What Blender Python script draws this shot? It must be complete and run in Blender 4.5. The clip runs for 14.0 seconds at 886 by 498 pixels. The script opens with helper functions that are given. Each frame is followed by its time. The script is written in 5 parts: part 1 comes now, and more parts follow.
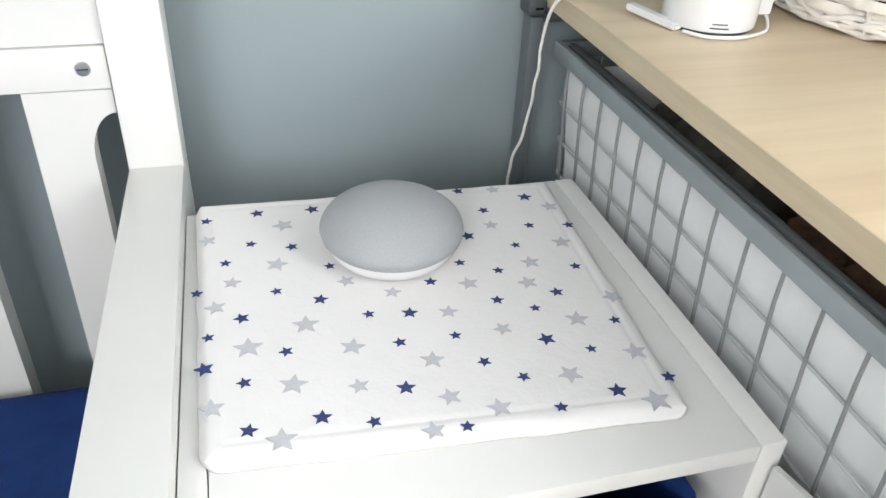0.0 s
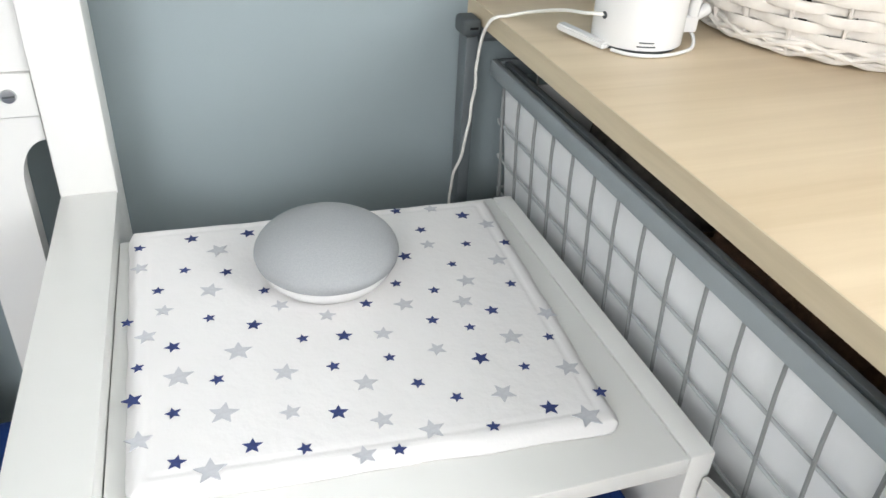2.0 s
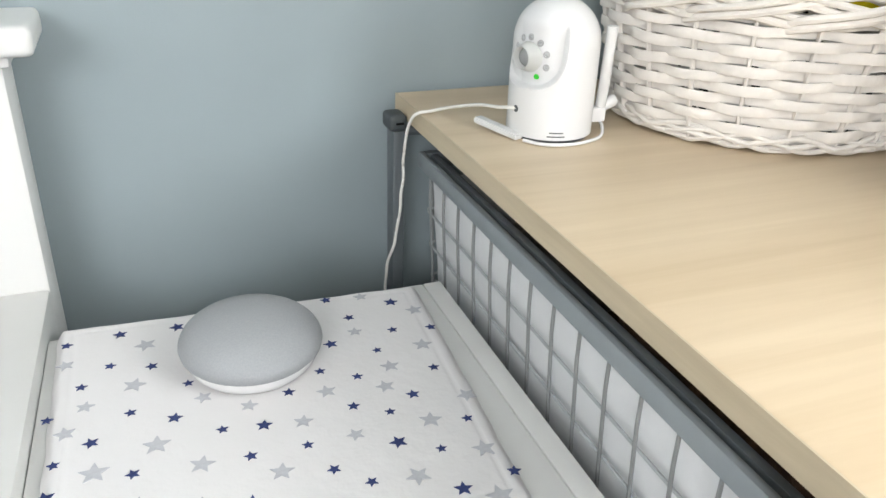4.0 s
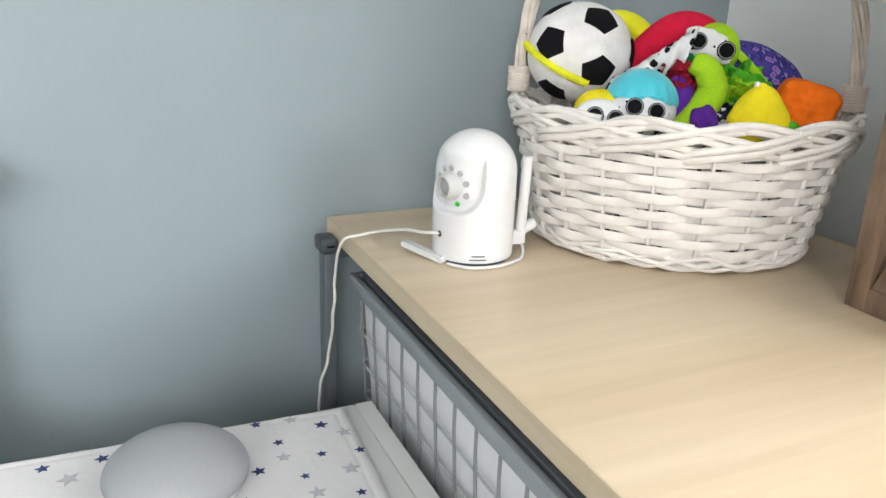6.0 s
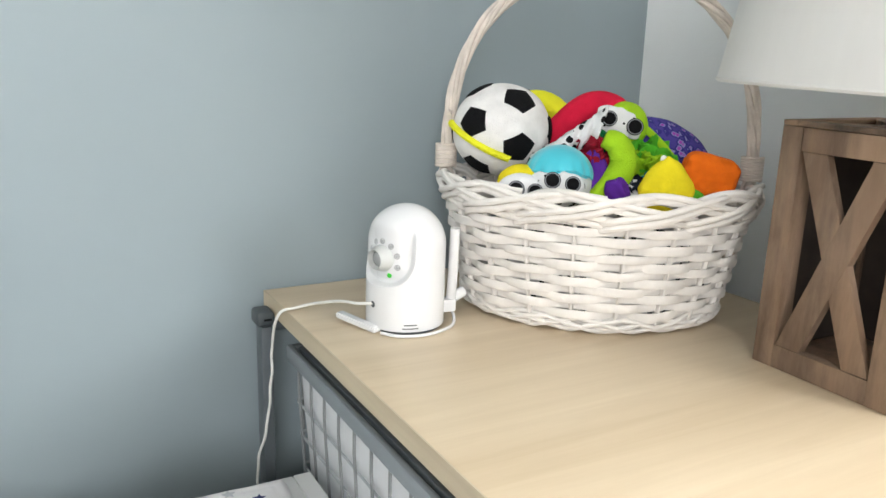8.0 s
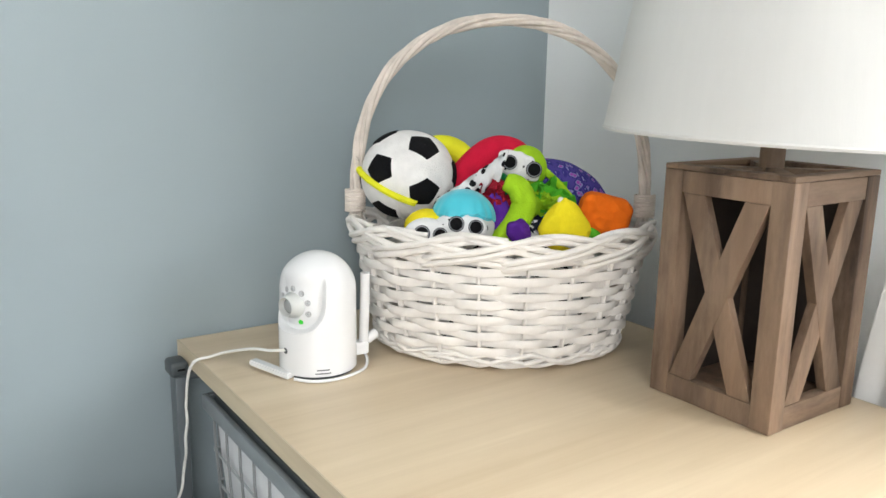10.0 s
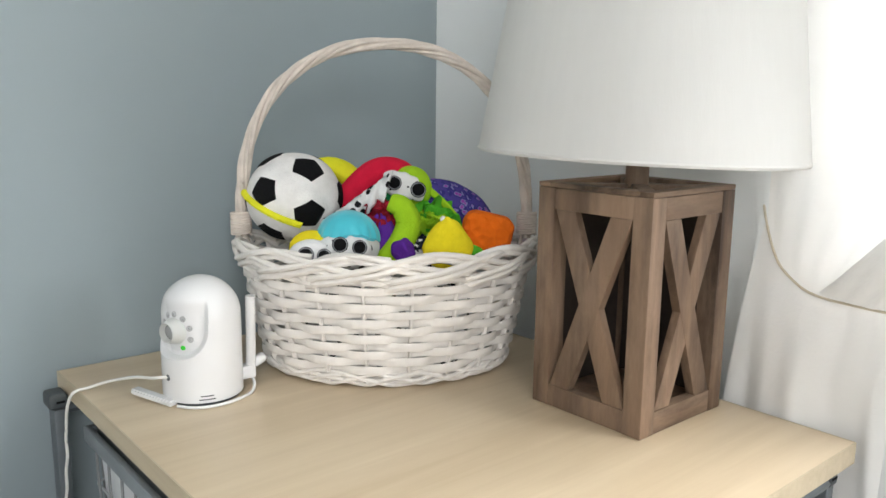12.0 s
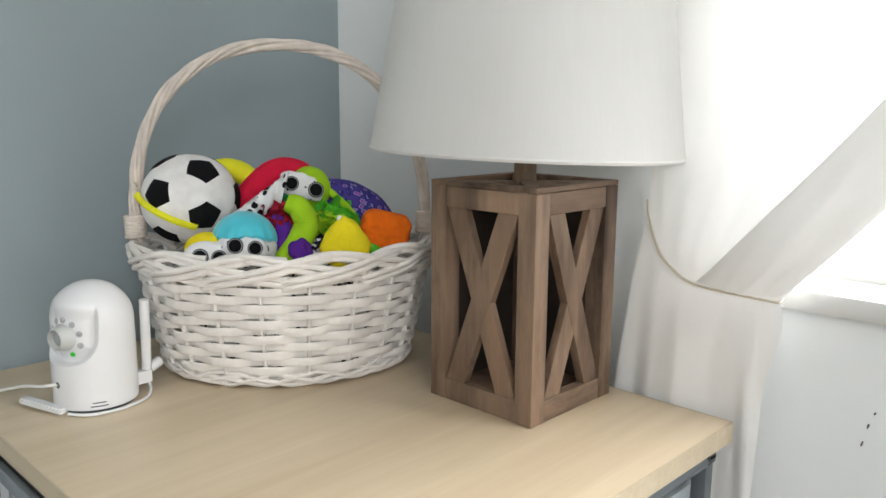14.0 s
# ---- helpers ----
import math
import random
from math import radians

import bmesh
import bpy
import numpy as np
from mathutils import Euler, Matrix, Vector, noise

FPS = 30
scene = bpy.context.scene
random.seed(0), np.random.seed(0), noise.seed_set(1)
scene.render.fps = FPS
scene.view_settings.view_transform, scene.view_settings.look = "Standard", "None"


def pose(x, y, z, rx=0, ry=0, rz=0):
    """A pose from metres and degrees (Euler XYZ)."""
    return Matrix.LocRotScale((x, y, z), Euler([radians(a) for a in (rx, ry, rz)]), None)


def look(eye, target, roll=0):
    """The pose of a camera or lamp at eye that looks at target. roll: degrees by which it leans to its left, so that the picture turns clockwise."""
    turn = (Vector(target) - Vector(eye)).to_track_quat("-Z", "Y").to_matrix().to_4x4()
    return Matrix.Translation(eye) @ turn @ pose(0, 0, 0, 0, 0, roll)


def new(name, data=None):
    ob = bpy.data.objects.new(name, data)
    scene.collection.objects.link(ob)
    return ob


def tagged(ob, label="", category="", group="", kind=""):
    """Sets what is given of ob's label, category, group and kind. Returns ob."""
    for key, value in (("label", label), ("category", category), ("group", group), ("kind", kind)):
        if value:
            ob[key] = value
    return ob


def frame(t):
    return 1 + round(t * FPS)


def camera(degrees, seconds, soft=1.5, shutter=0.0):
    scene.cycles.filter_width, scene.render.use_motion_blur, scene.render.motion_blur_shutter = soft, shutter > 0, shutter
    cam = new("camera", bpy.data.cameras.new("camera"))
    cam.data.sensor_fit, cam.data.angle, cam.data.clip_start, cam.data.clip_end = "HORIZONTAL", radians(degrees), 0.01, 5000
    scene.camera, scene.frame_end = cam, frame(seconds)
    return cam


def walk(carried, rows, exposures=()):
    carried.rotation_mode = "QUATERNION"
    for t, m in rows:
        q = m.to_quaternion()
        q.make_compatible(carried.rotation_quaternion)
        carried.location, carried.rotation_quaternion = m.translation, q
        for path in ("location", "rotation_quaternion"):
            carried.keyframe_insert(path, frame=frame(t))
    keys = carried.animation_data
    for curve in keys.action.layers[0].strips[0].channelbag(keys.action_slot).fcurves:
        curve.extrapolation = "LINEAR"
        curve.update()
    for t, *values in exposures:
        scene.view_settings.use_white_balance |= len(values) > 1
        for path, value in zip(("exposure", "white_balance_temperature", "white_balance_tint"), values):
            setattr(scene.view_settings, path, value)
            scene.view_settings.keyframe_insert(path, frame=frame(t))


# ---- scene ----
cam = camera(58.7, 14.0)
PATH = [
    (0, (-0.269, -0.656, 0.981), (0.214, 0.932, -0.134), 3.0),
    (0.5, (-0.264, -0.656, 0.984), (0.237, 0.924, -0.134), 3.0),
    (1, (-0.262, -0.657, 0.984), (0.27, 0.92, -0.125), 3.3),
    (1.5, (-0.256, -0.658, 0.985), (0.292, 0.92, -0.114), 3.2),
    (2, (-0.25, -0.66, 0.987), (0.324, 0.92, -0.097), 3.2),
    (4.3, (-0.212, -0.69, 1.0), (0.462, 0.988, 0.148), 1.8),
    (4.5, (-0.208, -0.691, 1.003), (0.478, 0.995, 0.175), 1.7),
    (5, (-0.206, -0.697, 1.01), (0.522, 1.005, 0.253), 1.7),
    (5.5, (-0.207, -0.702, 1.015), (0.56, 1.008, 0.316), 1.9),
    (6, (-0.207, -0.706, 1.022), (0.598, 1.004, 0.369), 2.2),
    (6.5, (-0.208, -0.713, 1.027), (0.628, 0.997, 0.413), 2.3),
    (7, (-0.209, -0.72, 1.027), (0.664, 0.99, 0.468), 2.3),
    (7.5, (-0.207, -0.726, 1.034), (0.693, 0.978, 0.499), 2.0),
    (8, (-0.21, -0.733, 1.034), (0.74, 0.958, 0.545), 1.8),
    (10.3, (-0.2, -0.762, 1.054), (0.928, 0.84, 0.651), 0.9),
    (10.5, (-0.197, -0.765, 1.053), (0.946, 0.828, 0.661), 0.9),
    (11, (-0.194, -0.773, 1.054), (0.997, 0.789, 0.677), 0.8),
    (11.5, (-0.189, -0.778, 1.054), (1.042, 0.754, 0.685), 0.7),
    (12, (-0.184, -0.785, 1.055), (1.089, 0.714, 0.69), 0.6),
    (12.5, (-0.184, -0.791, 1.055), (1.13, 0.673, 0.694), 0.6),
    (13, (-0.179, -0.798, 1.054), (1.171, 0.633, 0.694), 0.4),
    (13.5, (-0.176, -0.803, 1.055), (1.206, 0.597, 0.692), 0.4),
    (14, (-0.17, -0.813, 1.054), (1.235, 0.564, 0.694), 0.3),
]
walk(cam, [(t, look(eye, target, roll)) for t, eye, target, roll in PATH],
     exposures=[(0.0, 0.0), (2.0, 0.0), (5.0, -0.08), (8.0, -0.02), (11.0, -0.18), (14.0, -0.52)])
WINDOW_WATTS, FILL_WATTS = 45.0, 54.0

# ---- world, lights ----
world = bpy.data.worlds.new("sky")
scene.world = world
world.use_nodes = True
wn = world.node_tree.nodes
sky = wn.new("ShaderNodeTexSky")
sky.sky_type = "NISHITA"
sky.sun_disc = False
sky.sun_elevation = radians(40)
sky.sun_rotation = radians(200)
wn["Background"].inputs["Strength"].default_value = 0.12
world.node_tree.links.new(sky.outputs[0], wn["Background"].inputs["Color"])


def window_light(name, m, sx, sy, watts, colour):
    data = bpy.data.lights.new(name, "AREA")
    data.shape, data.size, data.size_y, data.energy, data.color = "RECTANGLE", sx, sy, watts, colour
    ob = new(name, data)
    ob.matrix_world = m
    return ob


# daylight standing in the east window, and an added fill in an unseen back opening
window_light("window_daylight", look((0.60, -1.02, 1.60), (-1.0, -1.02, 1.45)), 0.96, 1.36, WINDOW_WATTS, (0.995, 1.0, 0.995))
window_light("back_fill_light", look((-1.50, -2.97, 1.82), (-1.50, 0.0, 1.2)), 1.30, 0.95, FILL_WATTS, (0.992, 1.0, 1.0))


# ---- materials ----
def mat(name, rgb, rough=0.5, metal=0.0, vary=0.06, scale=30.0, bump=0.0, bump_scale=200.0, stretch=(1, 1, 1), sheen=0.0, coat=0.0, spec=0.5):
    """A painted or plain surface with large and fine variation and fine relief."""
    m = bpy.data.materials.new(name)
    m.use_nodes = True
    nt = m.node_tree
    p = nt.nodes["Principled BSDF"]
    p.inputs["Roughness"].default_value = rough
    p.inputs["Metallic"].default_value = metal
    p.inputs["Sheen Weight"].default_value = sheen
    p.inputs["Coat Weight"].default_value = coat
    p.inputs["Specular IOR Level"].default_value = spec
    tc = nt.nodes.new("ShaderNodeTexCoord")
    mp = nt.nodes.new("ShaderNodeMapping")
    mp.inputs["Scale"].default_value = stretch
    nt.links.new(tc.outputs["Object"], mp.inputs["Vector"])
    n1 = nt.nodes.new("ShaderNodeTexNoise")
    n1.inputs["Scale"].default_value = scale
    n1.inputs["Detail"].default_value = 6
    nt.links.new(mp.outputs[0], n1.inputs["Vector"])
    ramp = nt.nodes.new("ShaderNodeValToRGB")
    lo = [c * (1 - vary) for c in rgb]
    hi = [min(1.0, c * (1 + vary)) for c in rgb]
    ramp.color_ramp.elements[0].position, ramp.color_ramp.elements[0].color = 0.3, (*lo, 1)
    ramp.color_ramp.elements[1].position, ramp.color_ramp.elements[1].color = 0.7, (*hi, 1)
    nt.links.new(n1.outputs["Fac"], ramp.inputs["Fac"])
    nt.links.new(ramp.outputs["Color"], p.inputs["Base Color"])
    if bump:
        n2 = nt.nodes.new("ShaderNodeTexNoise")
        n2.inputs["Scale"].default_value = bump_scale
        n2.inputs["Detail"].default_value = 4
        nt.links.new(mp.outputs[0], n2.inputs["Vector"])
        b = nt.nodes.new("ShaderNodeBump")
        b.inputs["Strength"].default_value = bump
        b.inputs["Distance"].default_value = 0.002
        nt.links.new(n2.outputs["Fac"], b.inputs["Height"])
        nt.links.new(b.outputs[0], p.inputs["Normal"])
    return m


def bsdf(m):
    return m.node_tree.nodes["Principled BSDF"]


def woven(name, rgb, pitch, depth, rough=0.9, vary=0.05):
    """Cloth with a fine weave of two crossing threads."""
    m = mat(name, rgb, rough, vary=vary, scale=60, spec=0.25)
    nt = m.node_tree
    tc = nt.nodes.new("ShaderNodeTexCoord")
    waves = []
    for axis in ("X", "Y"):
        w = nt.nodes.new("ShaderNodeTexWave")
        w.bands_direction = axis
        w.inputs["Scale"].default_value = pitch
        w.inputs["Distortion"].default_value = 0.6
        nt.links.new(tc.outputs["Object"], w.inputs["Vector"])
        waves.append(w)
    mul = nt.nodes.new("ShaderNodeMath")
    mul.operation = "MULTIPLY"
    nt.links.new(waves[0].outputs["Fac"], mul.inputs[0])
    nt.links.new(waves[1].outputs["Fac"], mul.inputs[1])
    b = nt.nodes.new("ShaderNodeBump")
    b.inputs["Strength"].default_value = depth
    b.inputs["Distance"].default_value = 0.001
    nt.links.new(mul.outputs[0], b.inputs["Height"])
    nt.links.new(b.outputs[0], bsdf(m).inputs["Normal"])
    return m


def translucent(m, share, clear=0.0):
    """Lets light through thin cloth."""
    nt = m.node_tree
    out = nt.nodes["Material Output"]
    p = bsdf(m)
    tr = nt.nodes.new("ShaderNodeBsdfTranslucent")
    tr.inputs["Color"].default_value = (0.92, 0.92, 0.90, 1)
    mx = nt.nodes.new("ShaderNodeMixShader")
    mx.inputs[0].default_value = share
    nt.links.new(p.outputs[0], mx.inputs[1])
    nt.links.new(tr.outputs[0], mx.inputs[2])
    last = mx
    if clear:
        cl = nt.nodes.new("ShaderNodeBsdfTransparent")
        m2 = nt.nodes.new("ShaderNodeMixShader")
        m2.inputs[0].default_value = clear
        nt.links.new(mx.outputs[0], m2.inputs[1])
        nt.links.new(cl.outputs[0], m2.inputs[2])
        last = m2
    nt.links.new(last.outputs[0], out.inputs["Surface"])
    return m


def wood_mat(name, dark, light, streak, plank, along="X", rough=0.4, wear=0.0, coat=0.0):
    """Wood with long grain streaks, boards of slightly different tone and optional rubbed wear."""
    m = mat(name, light, rough, coat=coat)
    nt = m.node_tree
    p = bsdf(m)
    tc = nt.nodes.new("ShaderNodeTexCoord")
    mp = nt.nodes.new("ShaderNodeMapping")
    long_axis = {"X": (0.06, 1, 1), "Y": (1, 0.06, 1), "Z": (1, 1, 0.06)}[along]
    mp.inputs["Scale"].default_value = long_axis
    nt.links.new(tc.outputs["Object"], mp.inputs["Vector"])
    fine = nt.nodes.new("ShaderNodeTexNoise")
    fine.inputs["Scale"].default_value = streak
    fine.inputs["Detail"].default_value = 8
    fine.inputs["Roughness"].default_value = 0.62
    fine.inputs["Distortion"].default_value = 0.4
    broad = nt.nodes.new("ShaderNodeTexNoise")
    broad.inputs["Scale"].default_value = plank
    broad.inputs["Detail"].default_value = 3
    for n in (fine, broad):
        nt.links.new(mp.outputs[0], n.inputs["Vector"])
    mixv = nt.nodes.new("ShaderNodeMath")
    mixv.operation = "MULTIPLY_ADD"
    mixv.inputs[1].default_value = 0.5
    half = nt.nodes.new("ShaderNodeMath")
    half.operation = "MULTIPLY"
    half.inputs[1].default_value = 0.5
    nt.links.new(fine.outputs["Fac"], half.inputs[0])
    nt.links.new(broad.outputs["Fac"], mixv.inputs[0])
    nt.links.new(half.outputs[0], mixv.inputs[2])
    ramp = nt.nodes.new("ShaderNodeValToRGB")
    ramp.color_ramp.elements[0].position, ramp.color_ramp.elements[0].color = 0.36, (*dark, 1)
    ramp.color_ramp.elements[1].position, ramp.color_ramp.elements[1].color = 0.62, (*light, 1)
    nt.links.new(mixv.outputs[0], ramp.inputs["Fac"])
    last = ramp.outputs["Color"]
    if wear:
        wn1 = nt.nodes.new("ShaderNodeTexNoise")
        wn1.inputs["Scale"].default_value = 42
        wn1.inputs["Detail"].default_value = 9
        wn1.inputs["Roughness"].default_value = 0.66
        mp2 = nt.nodes.new("ShaderNodeMapping")
        mp2.inputs["Scale"].default_value = {"X": (0.28, 1, 1), "Y": (1, 0.28, 1), "Z": (1, 1, 0.28)}[along]
        nt.links.new(tc.outputs["Object"], mp2.inputs["Vector"])
        nt.links.new(mp2.outputs[0], wn1.inputs["Vector"])
        wr = nt.nodes.new("ShaderNodeValToRGB")
        wr.color_ramp.elements[0].position = 0.42
        wr.color_ramp.elements[1].position = 0.68
        nt.links.new(wn1.outputs["Fac"], wr.inputs["Fac"])
        sc = nt.nodes.new("ShaderNodeMath")
        sc.operation = "MULTIPLY"
        sc.inputs[1].default_value = wear
        nt.links.new(wr.outputs["Color"], sc.inputs[0])
        mx = nt.nodes.new("ShaderNodeMix")
        mx.data_type = "RGBA"
        nt.links.new(sc.outputs[0], mx.inputs["Factor"])
        nt.links.new(last, mx.inputs["A"])
        mx.inputs["B"].default_value = (0.375, 0.262, 0.180, 1)
        last = mx.outputs["Result"]
    if wear:
        info = nt.nodes.new("ShaderNodeObjectInfo")
        tone = nt.nodes.new("ShaderNodeMapRange")
        tone.inputs["To Min"].default_value = 0.84
        tone.inputs["To Max"].default_value = 1.10
        nt.links.new(info.outputs["Random"], tone.inputs["Value"])
        hsv = nt.nodes.new("ShaderNodeHueSaturation")
        nt.links.new(tone.outputs["Result"], hsv.inputs["Value"])
        nt.links.new(last, hsv.inputs["Color"])
        last = hsv.outputs["Color"]
    nt.links.new(last, p.inputs["Base Color"])
    b = nt.nodes.new("ShaderNodeBump")
    b.inputs["Strength"].default_value = 0.12
    b.inputs["Distance"].default_value = 0.001
    nt.links.new(fine.outputs["Fac"], b.inputs["Height"])
    nt.links.new(b.outputs[0], p.inputs["Normal"])
    return m


WALL = mat("wall_paint", (0.276, 0.329, 0.346), 0.62, vary=0.025, scale=3, bump=0.04, bump_scale=350)
WALL_PALE = mat("pale_wall_paint", (0.83, 0.85, 0.85), 0.6, vary=0.025, scale=3, bump=0.10, bump_scale=350)
ROOM_WHITE = mat("room_white", (0.80, 0.80, 0.79), 0.8, vary=0.02, scale=3)
FLOOR = wood_mat("floor_wood", (0.30, 0.22, 0.15), (0.44, 0.34, 0.24), 60, 12, "Y", 0.45)
WHITE = mat("white_lacquer", (0.645, 0.645, 0.63), 0.34, vary=0.02, scale=12, bump=0.03, bump_scale=160)
TABLE_WHITE = mat("table_white", (0.68, 0.68, 0.665), 0.30, vary=0.02, scale=9, bump=0.02, bump_scale=120)
BIRCH = wood_mat("birch_laminate", (0.545, 0.425, 0.280), (0.660, 0.540, 0.380), 50, 14, "X", 0.36)
BIRCH_EDGE = wood_mat("birch_edge_band", (0.46, 0.38, 0.26), (0.56, 0.47, 0.33), 140, 30, "Y", 0.5)
GREY_METAL = mat("grey_epoxy_metal", (0.13, 0.148, 0.16), 0.42, metal=0.25, vary=0.06, scale=40)
GREY_DARK = mat("dark_grey_plastic", (0.055, 0.065, 0.07), 0.5, vary=0.1, scale=60)
RIM_GREY = mat("pale_grey_epoxy", (0.255, 0.285, 0.30), 0.45, vary=0.05, scale=30)
# lighter grey that imitates soft wire shadows on the liner
WIRE_SHADOW = mat("wire_shadow_grey", (0.38, 0.40, 0.41), 0.5)
WIRE = mat("grey_wire", (0.25, 0.26, 0.262), 0.45, metal=0.2)
LINER = mat("white_liner_cloth", (0.72, 0.73, 0.74), 0.9, vary=0.03, scale=25, bump=0.15, bump_scale=160, spec=0.2)
WICKER = mat("white_wicker", (0.79, 0.75, 0.705), 0.58, vary=0.09, scale=45, bump=0.25, bump_scale=240, stretch=(1, 1, 0.5))
WICKER_RAW = mat("whitewashed_wicker", (0.66, 0.585, 0.52), 0.62, vary=0.16, scale=60, bump=0.3, bump_scale=260)
LAMP_WOOD = wood_mat("weathered_brown_wood", (0.045, 0.026, 0.016), (0.238, 0.152, 0.096), 60, 24, "Z", 0.62, wear=0.46)
LAMP_RAIL = wood_mat("weathered_brown_rail", (0.045, 0.026, 0.016), (0.238, 0.152, 0.096), 60, 22, "X", 0.62, wear=0.46)
SHADE = translucent(mat("lampshade_cloth", (0.85, 0.845, 0.83), 0.9, vary=0.018, scale=160, bump=0.10, bump_scale=700, stretch=(1, 1, 0.05), spec=0.2), 0.52)
CURTAIN = translucent(mat("sheer_curtain_cloth", (0.88, 0.87, 0.85), 0.92, vary=0.012, scale=20, bump=0.10, bump_scale=300, spec=0.15), 0.095, 0.05)
CURTAIN_DENSE = translucent(mat("gathered_curtain_cloth", (0.86, 0.85, 0.83), 0.92, vary=0.012, scale=20, bump=0.10, bump_scale=300, spec=0.15), 0.13)
CORD_TAN = mat("tan_cord", (0.60, 0.53, 0.41), 0.8, bump=0.4, bump_scale=900)
PLASTIC = mat("white_plastic", (0.73, 0.73, 0.73), 0.26, vary=0.01, scale=10)
PLASTIC_GREY = mat("pale_grey_plastic", (0.52, 0.53, 0.51), 0.4, vary=0.02)
CABLE = mat("white_cable", (0.72, 0.71, 0.67), 0.5, vary=0.03)
STEEL = mat("brushed_steel", (0.50, 0.51, 0.52), 0.35, metal=1.0)
LED_RING = mat("led_rim", (0.42, 0.42, 0.42), 0.4)
GLASS_DARK = mat("lens_glass", (0.30, 0.31, 0.31), 0.08, vary=0.05, coat=1.0)
MINI_CLOTH = mat("grey_speaker_cloth", (0.325, 0.338, 0.35), 0.9, vary=0.05, scale=900, bump=0.2, bump_scale=1400, spec=0.25)
QUILT = mat("white_quilt_cotton", (0.71, 0.70, 0.70), 0.94, vary=0.012, scale=40, bump=0.22, bump_scale=170, spec=0.15)
NAVY = mat("navy_print", (0.026, 0.042, 0.145), 0.9, vary=0.2, scale=400)
GREY_PRINT = mat("grey_print", (0.455, 0.465, 0.50), 0.9, vary=0.06, scale=400)
BLUE_CLOTH = woven("navy_blue_cloth", (0.008, 0.034, 0.150), 240, 0.4, 0.85, 0.12)
BROWN_CLOTH = mat("brown_fleece", (0.10, 0.055, 0.035), 0.95, vary=0.35, scale=90, bump=0.8, bump_scale=300)


def plush(name, rgb, vary=0.08):
    return mat(name, rgb, 0.95, vary=vary, scale=70, bump=0.6, bump_scale=700, spec=0.2)


PL_WHITE = plush("white_plush", (0.82, 0.80, 0.78))
PL_GREY = plush("grey_print_cloth", (0.34, 0.35, 0.37))
PL_BLACK = plush("black_plush", (0.006, 0.006, 0.007))
PL_YELLOW = plush("yellow_plush", (0.86, 0.70, 0.02))
PL_LEMON = plush("lemon_plush", (0.82, 0.80, 0.03))
PL_RED = plush("red_plush", (0.62, 0.012, 0.045))
PL_LIME = plush("lime_plush", (0.36, 0.62, 0.02))
PL_GREEN = plush("green_satin", (0.10, 0.48, 0.03))
PL_DARK_GREEN = plush("dark_green_cloth", (0.01, 0.20, 0.06))
PL_ORANGE = plush("orange_plush", (0.85, 0.16, 0.008))
PL_PURPLE = plush("purple_plush", (0.11, 0.025, 0.30))
PL_TEAL = plush("teal_cloth", (0.01, 0.20, 0.30))
CYAN = mat("cyan_satin", (0.06, 0.55, 0.66), 0.45, vary=0.06, scale=50, bump=0.3, bump_scale=90, sheen=0.3)


def dotted(name, cell, cut):
    """White muslin printed with black dots."""
    m = plush(name, (0.80, 0.80, 0.80))
    nt = m.node_tree
    tc = nt.nodes.new("ShaderNodeTexCoord")
    v = nt.nodes.new("ShaderNodeTexVoronoi")
    v.inputs["Scale"].default_value = cell
    nt.links.new(tc.outputs["Object"], v.inputs["Vector"])
    r = nt.nodes.new("ShaderNodeValToRGB")
    r.color_ramp.interpolation = "CONSTANT"
    r.color_ramp.elements[0].position, r.color_ramp.elements[0].color = 0.0, (0.012, 0.012, 0.014, 1)
    r.color_ramp.elements[1].position, r.color_ramp.elements[1].color = cut, (0.78, 0.78, 0.78, 1)
    nt.links.new(v.outputs["Distance"], r.inputs["Fac"])
    nt.links.new(r.outputs["Color"], bsdf(m).inputs["Base Color"])
    return m


DOTTED = dotted("dotted_muslin", 105, 0.36)
PL_ORANGE_DIMPLED = plush("orange_dimpled_plush", (0.80, 0.15, 0.008))
_nt = PL_ORANGE_DIMPLED.node_tree
_v = _nt.nodes.new("ShaderNodeTexVoronoi")
_v.inputs["Scale"].default_value = 120
_b = _nt.nodes.new("ShaderNodeBump")
_b.inputs["Strength"].default_value = 0.7
_b.inputs["Distance"].default_value = 0.004
_nt.links.new(_nt.nodes["Texture Coordinate"].outputs["Object"], _v.inputs["Vector"])
_nt.links.new(_v.outputs["Distance"], _b.inputs["Height"])
_nt.links.new(_b.outputs[0], bsdf(PL_ORANGE_DIMPLED).inputs["Normal"])
DOTTED_SMALL = dotted("small_dotted_muslin", 150, 0.16)
# near-black colour standing in for the shadow inside the lamp crate
CRATE_SHADOW = mat("crate_shadow_board", (0.030, 0.020, 0.015), 0.7, vary=0.3, scale=60)


